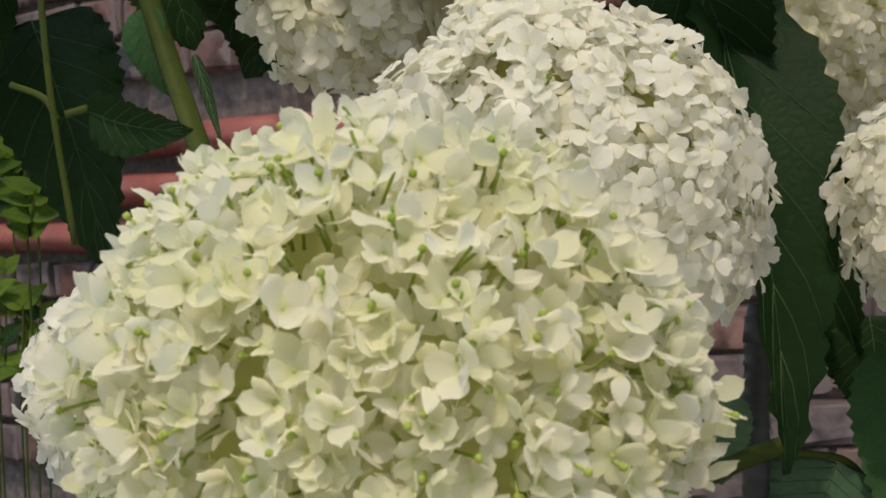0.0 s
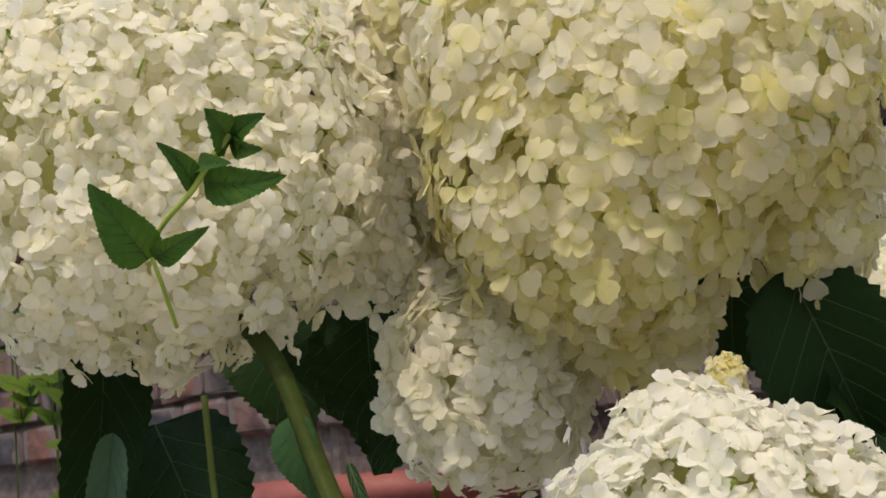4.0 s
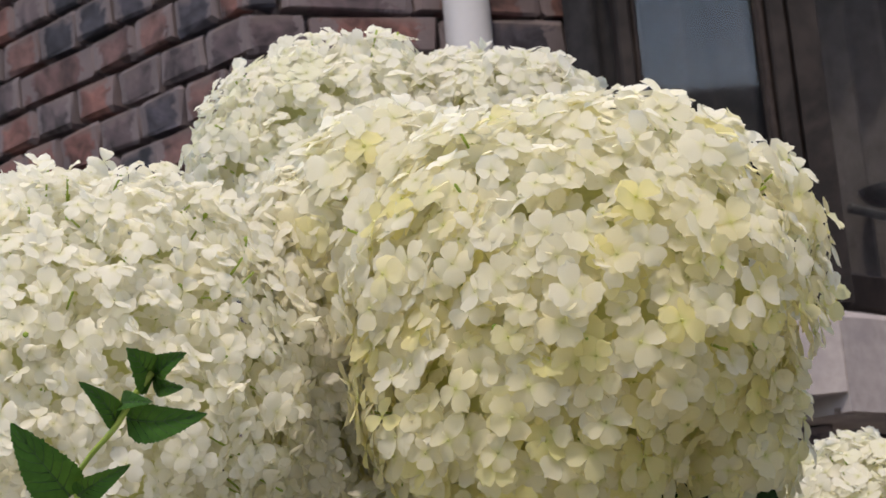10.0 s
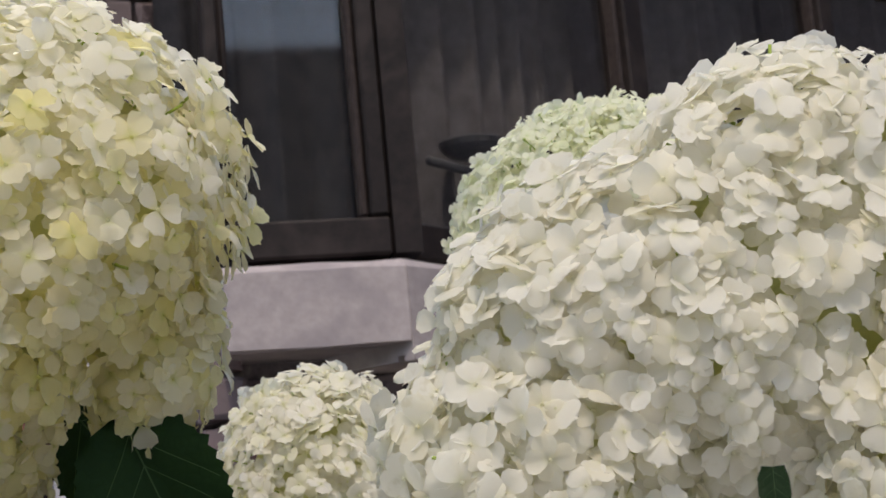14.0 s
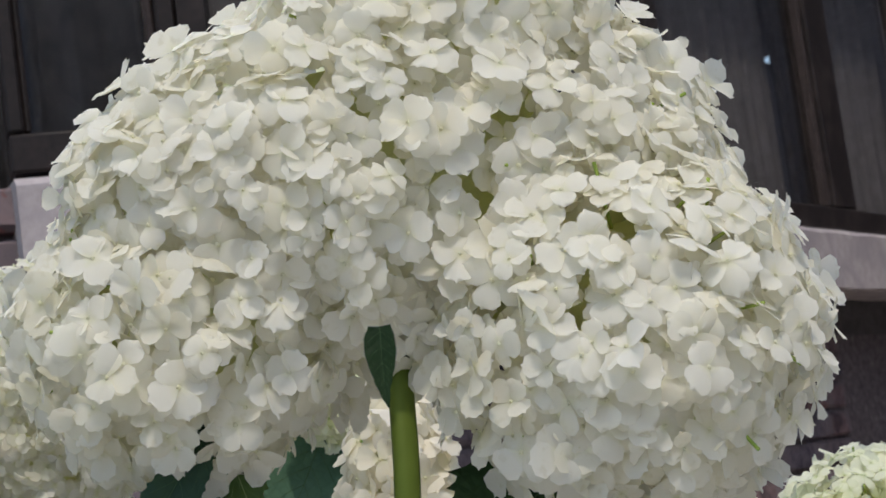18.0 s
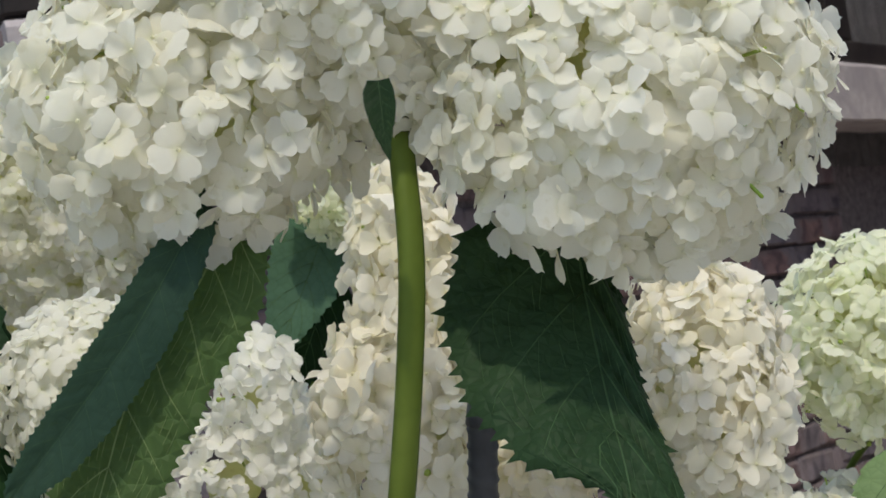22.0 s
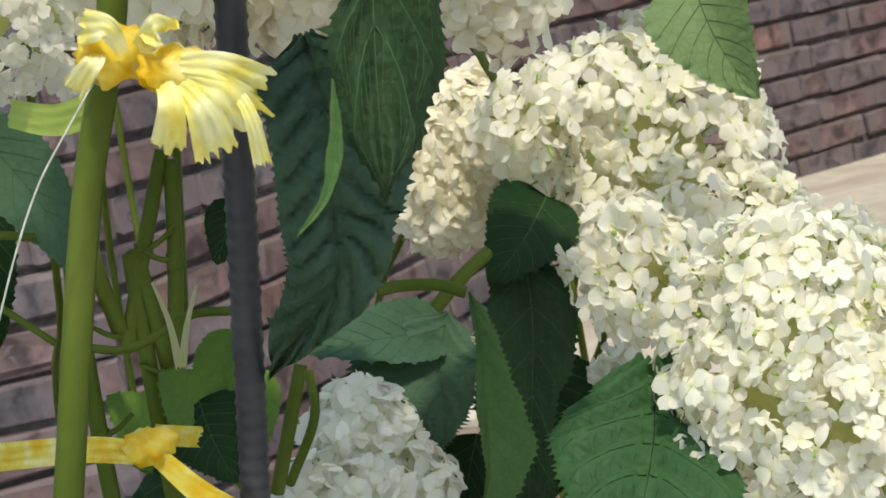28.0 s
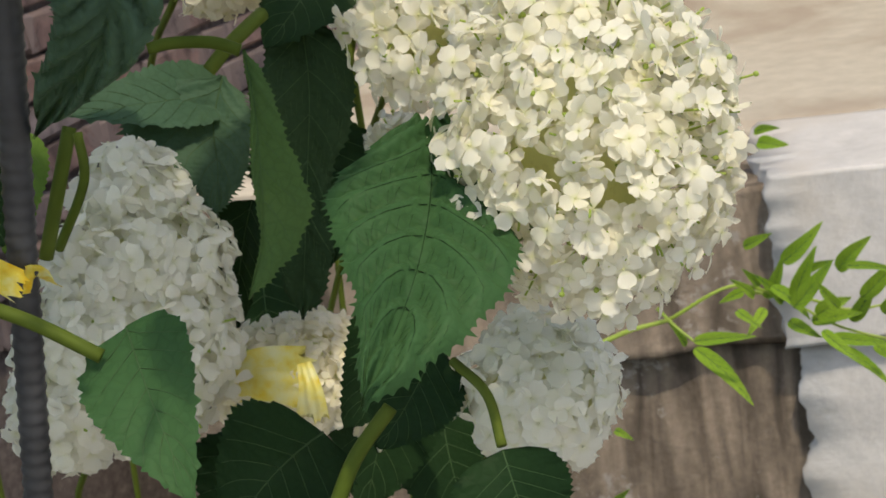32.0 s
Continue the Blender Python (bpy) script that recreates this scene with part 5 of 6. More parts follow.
leaf(BLOOMS["smallwhite"], (0.297, 0.933, 1.454), (0.334, 0.917, 1.373), (-0.120, -0.983, 0.138), 0.0410, 20, 0.05, "blue", 119)
leaf(BLOOMS["smallwhite"], (0.299, 1.015, 1.426), (0.300, 1.037, 1.333), (-0.284, -0.934, -0.219), 0.0477, 20, 0.08, "leaf", 120)
leaf(BLOOMS["rightgreen"], (0.654, 0.917, 1.462), (0.660, 0.882, 1.396), (-0.692, -0.675, 0.256), 0.0600, 25, 0.08, "pale", 121)
leaf(BLOOMS["shaded"], (0.547, 1.060, 1.285), (0.454, 1.046, 1.297), (0.197, -0.700, 0.686), 0.0468, 15, 0.06, "blue", 124)
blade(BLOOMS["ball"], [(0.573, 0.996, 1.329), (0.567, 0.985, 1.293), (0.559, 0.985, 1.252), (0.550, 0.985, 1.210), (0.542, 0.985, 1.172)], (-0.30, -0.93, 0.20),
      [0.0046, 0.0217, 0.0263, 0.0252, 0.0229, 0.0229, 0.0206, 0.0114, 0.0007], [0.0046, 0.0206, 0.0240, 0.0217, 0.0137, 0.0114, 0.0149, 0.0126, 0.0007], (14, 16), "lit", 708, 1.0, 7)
leaf(BLOOMS["shaded"], (0.385, 0.745, 1.268), (0.378, 0.680, 1.222), (-0.480, -0.169, 0.861), 0.0490, 15, 0.05, "mid", 126)
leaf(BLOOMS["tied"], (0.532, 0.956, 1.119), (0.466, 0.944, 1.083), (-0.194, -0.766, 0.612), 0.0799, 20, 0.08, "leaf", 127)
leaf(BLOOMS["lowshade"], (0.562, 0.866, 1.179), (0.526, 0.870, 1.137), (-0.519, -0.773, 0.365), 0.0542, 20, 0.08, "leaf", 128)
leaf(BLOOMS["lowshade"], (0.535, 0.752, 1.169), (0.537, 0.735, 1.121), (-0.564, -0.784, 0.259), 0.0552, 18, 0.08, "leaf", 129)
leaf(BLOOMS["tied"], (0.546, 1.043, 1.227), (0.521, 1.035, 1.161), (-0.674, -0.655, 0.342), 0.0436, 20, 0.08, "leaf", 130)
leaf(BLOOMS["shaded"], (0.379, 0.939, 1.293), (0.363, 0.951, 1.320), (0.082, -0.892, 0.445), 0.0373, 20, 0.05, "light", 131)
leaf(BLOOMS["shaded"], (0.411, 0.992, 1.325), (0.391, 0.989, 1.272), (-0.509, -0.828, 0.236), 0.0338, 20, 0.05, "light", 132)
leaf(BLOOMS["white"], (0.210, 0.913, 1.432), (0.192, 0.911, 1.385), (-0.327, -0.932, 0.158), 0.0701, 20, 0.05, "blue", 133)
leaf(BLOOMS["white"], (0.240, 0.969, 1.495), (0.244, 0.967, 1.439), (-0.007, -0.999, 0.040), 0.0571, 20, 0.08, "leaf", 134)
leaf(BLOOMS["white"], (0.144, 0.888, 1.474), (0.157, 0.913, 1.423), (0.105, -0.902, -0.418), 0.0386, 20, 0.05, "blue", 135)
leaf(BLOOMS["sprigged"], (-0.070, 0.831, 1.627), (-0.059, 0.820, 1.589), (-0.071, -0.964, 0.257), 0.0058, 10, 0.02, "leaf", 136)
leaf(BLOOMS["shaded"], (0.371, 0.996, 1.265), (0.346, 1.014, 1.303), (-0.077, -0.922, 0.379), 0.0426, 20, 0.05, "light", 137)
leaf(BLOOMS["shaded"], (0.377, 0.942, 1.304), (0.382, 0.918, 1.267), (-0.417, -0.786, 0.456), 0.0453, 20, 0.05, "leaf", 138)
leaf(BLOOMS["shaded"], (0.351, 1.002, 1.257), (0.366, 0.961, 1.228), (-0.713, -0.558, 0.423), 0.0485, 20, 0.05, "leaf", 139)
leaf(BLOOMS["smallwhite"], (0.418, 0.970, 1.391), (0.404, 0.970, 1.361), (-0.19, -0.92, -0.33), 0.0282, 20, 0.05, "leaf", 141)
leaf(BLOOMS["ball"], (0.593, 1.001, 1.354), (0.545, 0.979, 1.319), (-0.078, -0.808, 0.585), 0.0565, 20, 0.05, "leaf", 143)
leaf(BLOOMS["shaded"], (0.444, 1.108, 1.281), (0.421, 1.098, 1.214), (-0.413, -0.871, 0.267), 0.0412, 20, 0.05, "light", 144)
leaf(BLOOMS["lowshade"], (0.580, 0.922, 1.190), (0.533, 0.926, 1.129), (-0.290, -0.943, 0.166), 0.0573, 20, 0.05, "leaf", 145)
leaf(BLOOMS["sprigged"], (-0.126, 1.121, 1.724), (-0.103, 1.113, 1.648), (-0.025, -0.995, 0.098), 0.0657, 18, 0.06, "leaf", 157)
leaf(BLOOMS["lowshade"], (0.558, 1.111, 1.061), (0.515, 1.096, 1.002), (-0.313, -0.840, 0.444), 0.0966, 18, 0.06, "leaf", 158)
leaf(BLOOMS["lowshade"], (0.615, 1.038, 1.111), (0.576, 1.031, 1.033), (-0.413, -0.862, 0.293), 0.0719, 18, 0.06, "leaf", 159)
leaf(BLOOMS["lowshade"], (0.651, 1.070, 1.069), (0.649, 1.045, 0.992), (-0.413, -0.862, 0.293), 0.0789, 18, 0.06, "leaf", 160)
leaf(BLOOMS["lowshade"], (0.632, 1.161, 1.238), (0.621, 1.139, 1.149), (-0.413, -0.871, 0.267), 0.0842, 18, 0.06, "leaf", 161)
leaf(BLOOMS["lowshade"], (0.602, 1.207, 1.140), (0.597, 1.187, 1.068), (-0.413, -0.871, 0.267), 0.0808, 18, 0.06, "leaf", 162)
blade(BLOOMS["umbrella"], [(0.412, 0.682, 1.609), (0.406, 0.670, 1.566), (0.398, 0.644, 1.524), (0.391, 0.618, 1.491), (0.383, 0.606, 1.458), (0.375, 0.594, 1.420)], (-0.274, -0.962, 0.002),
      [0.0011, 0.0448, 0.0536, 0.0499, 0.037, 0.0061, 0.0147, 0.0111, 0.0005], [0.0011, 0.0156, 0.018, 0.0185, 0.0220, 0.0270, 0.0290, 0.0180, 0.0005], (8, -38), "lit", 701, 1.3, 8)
blade(BLOOMS["umbrella"], [(0.287, 0.678, 1.619), (0.275, 0.678, 1.597), (0.258, 0.678, 1.575), (0.238, 0.678, 1.552), (0.224, 0.678, 1.523), (0.210, 0.678, 1.493), (0.190, 0.678, 1.457)], (-0.274, -0.962, 0.002),
      [0.001, 0.008, 0.012, 0.016, 0.020, 0.020, 0.015, 0.008, 0.0005], [0.001, 0.018, 0.024, 0.023, 0.026, 0.022, 0.014, 0.007, 0.0005], (14, 6), "under", 702, 0.8, 9)
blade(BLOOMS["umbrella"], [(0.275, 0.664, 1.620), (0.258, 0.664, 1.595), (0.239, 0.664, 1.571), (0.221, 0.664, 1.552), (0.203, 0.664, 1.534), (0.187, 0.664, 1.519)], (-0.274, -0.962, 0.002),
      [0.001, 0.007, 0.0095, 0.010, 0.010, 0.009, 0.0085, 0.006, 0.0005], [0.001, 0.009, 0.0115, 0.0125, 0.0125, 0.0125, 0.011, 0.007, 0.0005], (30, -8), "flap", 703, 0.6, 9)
blade(BLOOMS["umbrella"], [(0.365, 0.592, 1.459), (0.362, 0.590, 1.440), (0.355, 0.588, 1.426), (0.345, 0.588, 1.417)], (-0.30, -0.94, 0.10),
      [0.0004, 0.0018, 0.0030, 0.0016, 0.0010, 0.0003], [0.0004, 0.0016, 0.0022, 0.0016, 0.0010, 0.0003], (24, 24), "strip", 709, 0.6, 6)
blade(BLOOMS["tall"], [(0.406, 0.755, 1.468), (0.406, 0.746, 1.439), (0.402, 0.745, 1.403), (0.399, 0.751, 1.375), (0.387, 0.825, 1.333)], (-0.275, -0.959, 0.063),
      [0.0046, 0.0284, 0.0227, 0.0215, 0.0208, 0.02, 0.0183, 0.0137, 0.0007], [0.0046, 0.025, 0.0329, 0.0313, 0.0267, 0.0209, 0.0149, 0.0086, 0.0007], (12, 12), "deep", 704, 2.3, 11)
blade(BLOOMS["ball"], [(0.542, 0.790, 1.304), (0.525, 0.766, 1.277), (0.496, 0.734, 1.253), (0.452, 0.693, 1.229)], (-0.326, -0.810, 0.600),
      [0.0095, 0.026, 0.0386, 0.0428, 0.0376, 0.0291, 0.0186, 0.0096, 0.0006], [0.0095, 0.0142, 0.0257, 0.0324, 0.0398, 0.0381, 0.0285, 0.015, 0.0006], (6, 10), "mid", 705, 2.3, 8)
blade(BLOOMS["ball"], [(0.478, 0.825, 1.346), (0.475, 0.815, 1.325), (0.471, 0.810, 1.298), (0.467, 0.810, 1.269), (0.456, 0.810, 1.245)], (-0.413, -0.871, 0.267),
      [0.0006, 0.0014, 0.0018, 0.0035, 0.0042, 0.0030, 0.0012, 0.0010, 0.0004], [0.0008, 0.0060, 0.0090, 0.0120, 0.0175, 0.0215, 0.0160, 0.0080, 0.0005], (20, 15), "strip", 706, 0.5, 8)
blade(BLOOMS["shaded"], [(0.544, 1.050, 1.296), (0.531, 1.041, 1.273), (0.525, 1.029, 1.251), (0.516, 1.019, 1.229)], (-0.338, -0.819, 0.552),
      [0.0024, 0.0275, 0.0457, 0.0486, 0.0394, 0.0272, 0.0181, 0.009, 0.0009], [0.0024, 0.0153, 0.0219, 0.0228, 0.0212, 0.0181, 0.0136, 0.0075, 0.0009], (12, 12), "blue", 707, 0.6, 6)

# ---- stakes, ribbons and the sprig ----
stake([(0.389, 0.764, 1.528), (0.291, 1.234, 0.000)], "dark grey ribbed garden stake holding up the stems")
stake([(0.176, 0.916, 1.501), (0.099, 0.856, 0.000)], "dark garden stake behind the leaves")
bow = tagged(new("ribbon_bow"), "frilly yellow ribbon bow tying a stem to the stake", "ribbon")
bow.location = (0.320, 0.639, 1.473)
knot((0.313, 0.641, 1.476), (0.0117, 0.0057, 0.0087), bow, 3)
knot((0.328, 0.630, 1.468), (0.0113, 0.0049, 0.0076), bow, 5)
strip("ribbon_tail", [(0.327, 0.630, 1.471), (0.339, 0.615, 1.467), (0.352, 0.619, 1.458)], (0.0057, 0.0142), (-0.275, -0.959, 0.063), bow, 1)
strip("ribbon_tail", [(0.327, 0.630, 1.468), (0.337, 0.615, 1.461), (0.346, 0.620, 1.448)], (0.0052, 0.0151), (-0.275, -0.959, 0.063), bow, 2)
strip("ribbon_tail", [(0.327, 0.630, 1.467), (0.331, 0.617, 1.457), (0.335, 0.623, 1.441)], (0.0047, 0.0142), (-0.275, -0.959, 0.063), bow, 3)
strip("ribbon_tail", [(0.324, 0.631, 1.468), (0.323, 0.619, 1.459), (0.321, 0.627, 1.445)], (0.0042, 0.0113), (-0.275, -0.959, 0.063), bow, 4)
strip("ribbon_tail", [(0.315, 0.634, 1.476), (0.310, 0.625, 1.484), (0.304, 0.635, 1.486)], (0.0038, 0.0113), (-0.275, -0.959, 0.063), bow, 5)
strip("ribbon_tail", [(0.308, 0.636, 1.477), (0.304, 0.626, 1.475), (0.298, 0.635, 1.468)], (0.0047, 0.0076), (-0.275, -0.959, 0.063), bow, 6)
strip("ribbon_tail", [(0.319, 0.633, 1.477), (0.323, 0.621, 1.481), (0.326, 0.628, 1.480)], (0.0047, 0.0132), (-0.275, -0.959, 0.063), bow, 7)
strip("ribbon_tail", [(0.340, 0.626, 1.466), (0.344, 0.613, 1.454), (0.347, 0.619, 1.436)], (0.0028, 0.0057), (-0.275, -0.959, 0.063), bow, 8)
strip("ribbon_tail", [(0.313, 0.676, 1.460), (0.302, 0.707, 1.457), (0.295, 0.765, 1.460)], (0.0110, 0.0104), (-0.275, -0.959, 0.063), bow, 21, 0.03, STALK)
tie = tagged(new("ribbon_tie"), "yellow ribbon knotted low round a stem and the stake", "ribbon")
tie.location = (0.334, 0.842, 1.309)
knot((0.332, 0.836, 1.312), (0.0111, 0.0055, 0.0083), tie, 7)
strip("ribbon_tail", [(0.329, 0.844, 1.309), (0.310, 0.881, 1.308), (0.275, 0.924, 1.305)], (0.0104, 0.0127), (-0.365, -0.912, 0.186), tie, 31, 0.05, KNOT)
strip("ribbon_tail", [(0.335, 0.834, 1.307), (0.350, 0.831, 1.287), (0.368, 0.828, 1.270)], (0.0081, 0.0138), (-0.365, -0.912, 0.186), tie, 32, 0.05, KNOT)
strip("ribbon_tail", [(0.369, 0.828, 1.273), (0.379, 0.845, 1.268), (0.395, 0.895, 1.251)], (0.0115, 0.0115), (-0.365, -0.912, 0.186), tie, 33, 0.05, KNOT)
strip("ribbon_tail", [(0.336, 0.842, 1.315), (0.359, 0.861, 1.305)], (0.0092, 0.0092), (-0.365, -0.912, 0.186), tie, 34, 0.05, KNOT)
loop = tagged(new("ribbon_loop"), "loose yellow ribbon round a stem below the blooms", "ribbon")
loop.location = (0.537, 1.018, 1.126)
strip("ribbon_tail", [(0.508, 1.014, 1.140), (0.522, 1.000, 1.143), (0.543, 0.995, 1.136)], (0.0248, 0.0341), (-0.413, -0.862, 0.293), loop, 41, 0.05)
strip("ribbon_tail", [(0.541, 0.992, 1.146), (0.538, 0.981, 1.133), (0.537, 0.983, 1.116)], (0.0078, 0.0186), (-0.413, -0.862, 0.293), loop, 42, 0.05)
thread = tube("thread", [(0.307, 0.643, 1.470), (0.295, 0.638, 1.457), (0.283, 0.638, 1.442), (0.272, 0.637, 1.423), (0.261, 0.639, 1.399)], 0.00034, 0.0003, THREAD, None, 8, 6)
tagged(thread, "thin white twisted thread hanging from the bow", "thread")
bract = tagged(new("dried_bract"), "pale dried papery bract on a stem", "dried leaf")
bract.location = (0.362, 0.894, 1.331)
strip("papery_flap", [(0.359, 0.903, 1.369), (0.362, 0.898, 1.351), (0.362, 0.894, 1.330)], (0.0012, 0.0042), (-0.365, -0.912, 0.186), bract, 61, 0.08, CORE)
strip("papery_flap", [(0.377, 0.895, 1.365), (0.369, 0.895, 1.348), (0.363, 0.894, 1.330)], (0.0012, 0.0042), (-0.365, -0.912, 0.186), bract, 62, 0.08, CORE)
leaf_stalk = tube("leaf_stalk", [(-0.122, 0.774, 1.656), (-0.120, 0.777, 1.609), (-0.114, 0.781, 1.551)], 0.00134, 0.00140, STEM_DARK, None, 7, 10, 0.05)
tagged(leaf_stalk, "smooth green hydrangea leaf stalk", "plant stem", "loose stems")
leaf_stalk = tube("leaf_stalk", [(0.267, 0.854, 1.406), (0.286, 0.849, 1.410), (0.305, 0.843, 1.406)], 0.00173, 0.00181, STEM, None, 7, 10, 0.05)
tagged(leaf_stalk, "smooth green hydrangea leaf stalk", "plant stem", "loose stems")
leaf_stalk = tube("leaf_stalk", [(0.261, 0.855, 1.399), (0.281, 0.863, 1.385), (0.306, 0.854, 1.360)], 0.00148, 0.00155, STEM, None, 7, 10, 0.05)
tagged(leaf_stalk, "smooth green hydrangea leaf stalk", "plant stem", "loose stems")
leaf_stalk = tube("leaf_stalk", [(0.324, 0.942, 1.343), (0.346, 0.917, 1.340), (0.373, 0.908, 1.350), (0.392, 0.901, 1.349)], 0.00204, 0.00214, STEM, None, 7, 10, 0.05)
tagged(leaf_stalk, "smooth green hydrangea leaf stalk", "plant stem", "loose stems")
leaf_stalk = tube("leaf_stalk", [(0.445, 0.850, 1.351), (0.454, 0.846, 1.352), (0.469, 0.838, 1.350), (0.479, 0.832, 1.345)], 0.00262, 0.00275, STEM, None, 7, 10, 0.05)
tagged(leaf_stalk, "smooth green hydrangea leaf stalk", "plant stem", "loose stems")
leaf_stalk = tube("leaf_stalk", [(0.508, 0.964, 1.316), (0.522, 0.961, 1.328), (0.543, 0.970, 1.337)], 0.00362, 0.00380, STEM, None, 7, 10, 0.05)
tagged(leaf_stalk, "smooth green hydrangea leaf stalk", "plant stem", "loose stems")
leaf_stalk = tube("leaf_stalk", [(0.441, 0.991, 1.299), (0.430, 0.988, 1.274), (0.418, 0.998, 1.236)], 0.00362, 0.00380, STEM, None, 7, 10, 0.05)
tagged(leaf_stalk, "smooth green hydrangea leaf stalk", "plant stem", "loose stems")
leaf_stalk = tube("leaf_stalk", [(0.437, 0.962, 1.301), (0.434, 0.957, 1.278), (0.422, 0.982, 1.243)], 0.00243, 0.00255, STEM, None, 7, 10, 0.05)
tagged(leaf_stalk, "smooth green hydrangea leaf stalk", "plant stem", "loose stems")
leaf_stalk = tube("leaf_stalk", [(0.334, 0.759, 1.289), (0.352, 0.748, 1.278), (0.371, 0.734, 1.263)], 0.00269, 0.00282, STEM, None, 7, 10, 0.05)
tagged(leaf_stalk, "smooth green hydrangea leaf stalk", "plant stem", "loose stems")
leaf_stalk = tube("leaf_stalk", [(0.616, 1.026, 1.317), (0.601, 1.021, 1.280), (0.598, 1.031, 1.250)], 0.00300, 0.00320, STEM, None, 7, 10, 0.05)
tagged(leaf_stalk, "smooth green hydrangea leaf stalk", "plant stem", "loose stems")
leaf_stalk = tube("leaf_stalk", [(0.536, 0.791, 1.199), (0.540, 0.770, 1.188), (0.535, 0.752, 1.171)], 0.00222, 0.00233, STEM, None, 7, 10, 0.05)
tagged(leaf_stalk, "smooth green hydrangea leaf stalk", "plant stem", "loose stems")
leaf_stalk = tube("leaf_stalk", [(0.508, 0.801, 1.183), (0.489, 0.804, 1.164), (0.474, 0.803, 1.142)], 0.00345, 0.00362, STEM, None, 7, 10, 0.05)
tagged(leaf_stalk, "smooth green hydrangea leaf stalk", "plant stem", "loose stems")
leaf_stalk = tube("leaf_stalk", [(0.135, 0.832, 1.440), (0.152, 0.833, 1.447), (0.170, 0.833, 1.453)], 0.00405, 0.00426, STEM_DARK, None, 7, 10, 0.05)
tagged(leaf_stalk, "smooth green hydrangea leaf stalk", "plant stem", "loose stems")
leaf_stalk = tube("leaf_stalk", [(0.189, 0.913, 1.438), (0.215, 0.913, 1.432), (0.230, 0.912, 1.410)], 0.00184, 0.00193, STEM_DARK, None, 7, 10, 0.05)
tagged(leaf_stalk, "smooth green hydrangea leaf stalk", "plant stem", "loose stems")
leaf_stalk = tube("leaf_stalk", [(-0.115, 0.778, 1.602), (-0.106, 0.778, 1.604)], 0.00156, 0.00164, STEM_DARK, None, 7, 10, 0.05)
tagged(leaf_stalk, "smooth green hydrangea leaf stalk", "plant stem", "loose stems")
leaf_stalk = tube("leaf_stalk", [(-0.138, 0.790, 1.615), (-0.124, 0.784, 1.609), (-0.118, 0.778, 1.600)], 0.00136, 0.00143, STEM_DARK, None, 7, 10, 0.05)
tagged(leaf_stalk, "smooth green hydrangea leaf stalk", "plant stem", "loose stems")


def green_shoot(points, seed):
    """A bare stem with swollen nodes and short stubs where leaves were."""
    rng = random.Random(seed)
    thing = tagged(new("hydrangea_shoot"), "bare green hydrangea stem rising from the soil", "plant stem", "loose stems")
    thing.location = Vector(points[-1])
    tube("stem", points, 0.0036, 0.0044, STEM, thing, 7, 10, 0.08)
    for q in points[1:-1]:
        p = Vector(q)
        tube("node", [p + Vector((0.0004, 0, 0.004)), p + Vector((0.0002, 0, 0.0015)), p, p - Vector((0, 0, 0.004))], 0.0043, 0.0047, STEM, thing, 3, 10, 0.05)
        side = rng.choice((-1, 1))
        tube("leaf_stub", [p, p + Vector((side * 0.008, -0.004, 0.003)), p + Vector((side * 0.016, -0.006, 0.009))], 0.0016, 0.0011, STEM, thing, 4, 8)


green_shoot([(0.386, 0.960, 1.422), (0.368, 0.960, 1.377), (0.353, 0.960, 1.338), (0.331, 0.960, 1.294), (0.331, 0.960, 0.000)], 71)
green_shoot([(0.389, 0.960, 1.417), (0.382, 0.960, 1.369), (0.371, 0.960, 1.316), (0.359, 0.960, 1.275), (0.359, 0.960, 0.000)], 72)
sprig = tagged(new("vine_sprig"), "small green vine sprig with toothed leaves lying on a bloom", "vine")
sprig.location = (-0.134, 0.784, 1.698)
tube("vine_stem", [(-0.134, 0.800, 1.686), (-0.136, 0.777, 1.701), (-0.138, 0.768, 1.714), (-0.131, 0.760, 1.723), (-0.119, 0.752, 1.733), (-0.111, 0.750, 1.744), (-0.103, 0.749, 1.753)], 0.0008, 0.0014, STALK, sprig, 6, 8)
leaf(sprig, (-0.139, 0.762, 1.709), (-0.156, 0.737, 1.735), (0.258, -0.783, -0.566), 0.0235, 25, 0.08, "sprig", 301)
leaf(sprig, (-0.136, 0.762, 1.709), (-0.113, 0.741, 1.716), (-0.391, -0.650, -0.651), 0.0125, 25, 0.08, "sprig", 302)
leaf(sprig, (-0.119, 0.758, 1.735), (-0.129, 0.736, 1.749), (0.629, -0.600, -0.494), 0.0112, 25, 0.08, "sprig", 303)
leaf(sprig, (-0.117, 0.757, 1.743), (-0.103, 0.737, 1.740), (-0.696, -0.580, 0.423), 0.0097, 25, 0.08, "sprig", 304)
leaf(sprig, (-0.115, 0.758, 1.737), (-0.083, 0.738, 1.733), (-0.523, -0.805, -0.282), 0.0180, 25, 0.08, "sprig", 305)
leaf(sprig, (-0.104, 0.756, 1.751), (-0.110, 0.734, 1.760), (0.664, -0.418, -0.620), 0.0185, 25, 0.08, "sprig", 306)
leaf(sprig, (-0.104, 0.756, 1.751), (-0.089, 0.735, 1.757), (-0.783, -0.586, -0.210), 0.0133, 25, 0.08, "sprig", 307)
leaf(sprig, (-0.103, 0.756, 1.752), (-0.091, 0.737, 1.744), (-0.863, -0.442, -0.243), 0.0107, 25, 0.08, "sprig", 308)

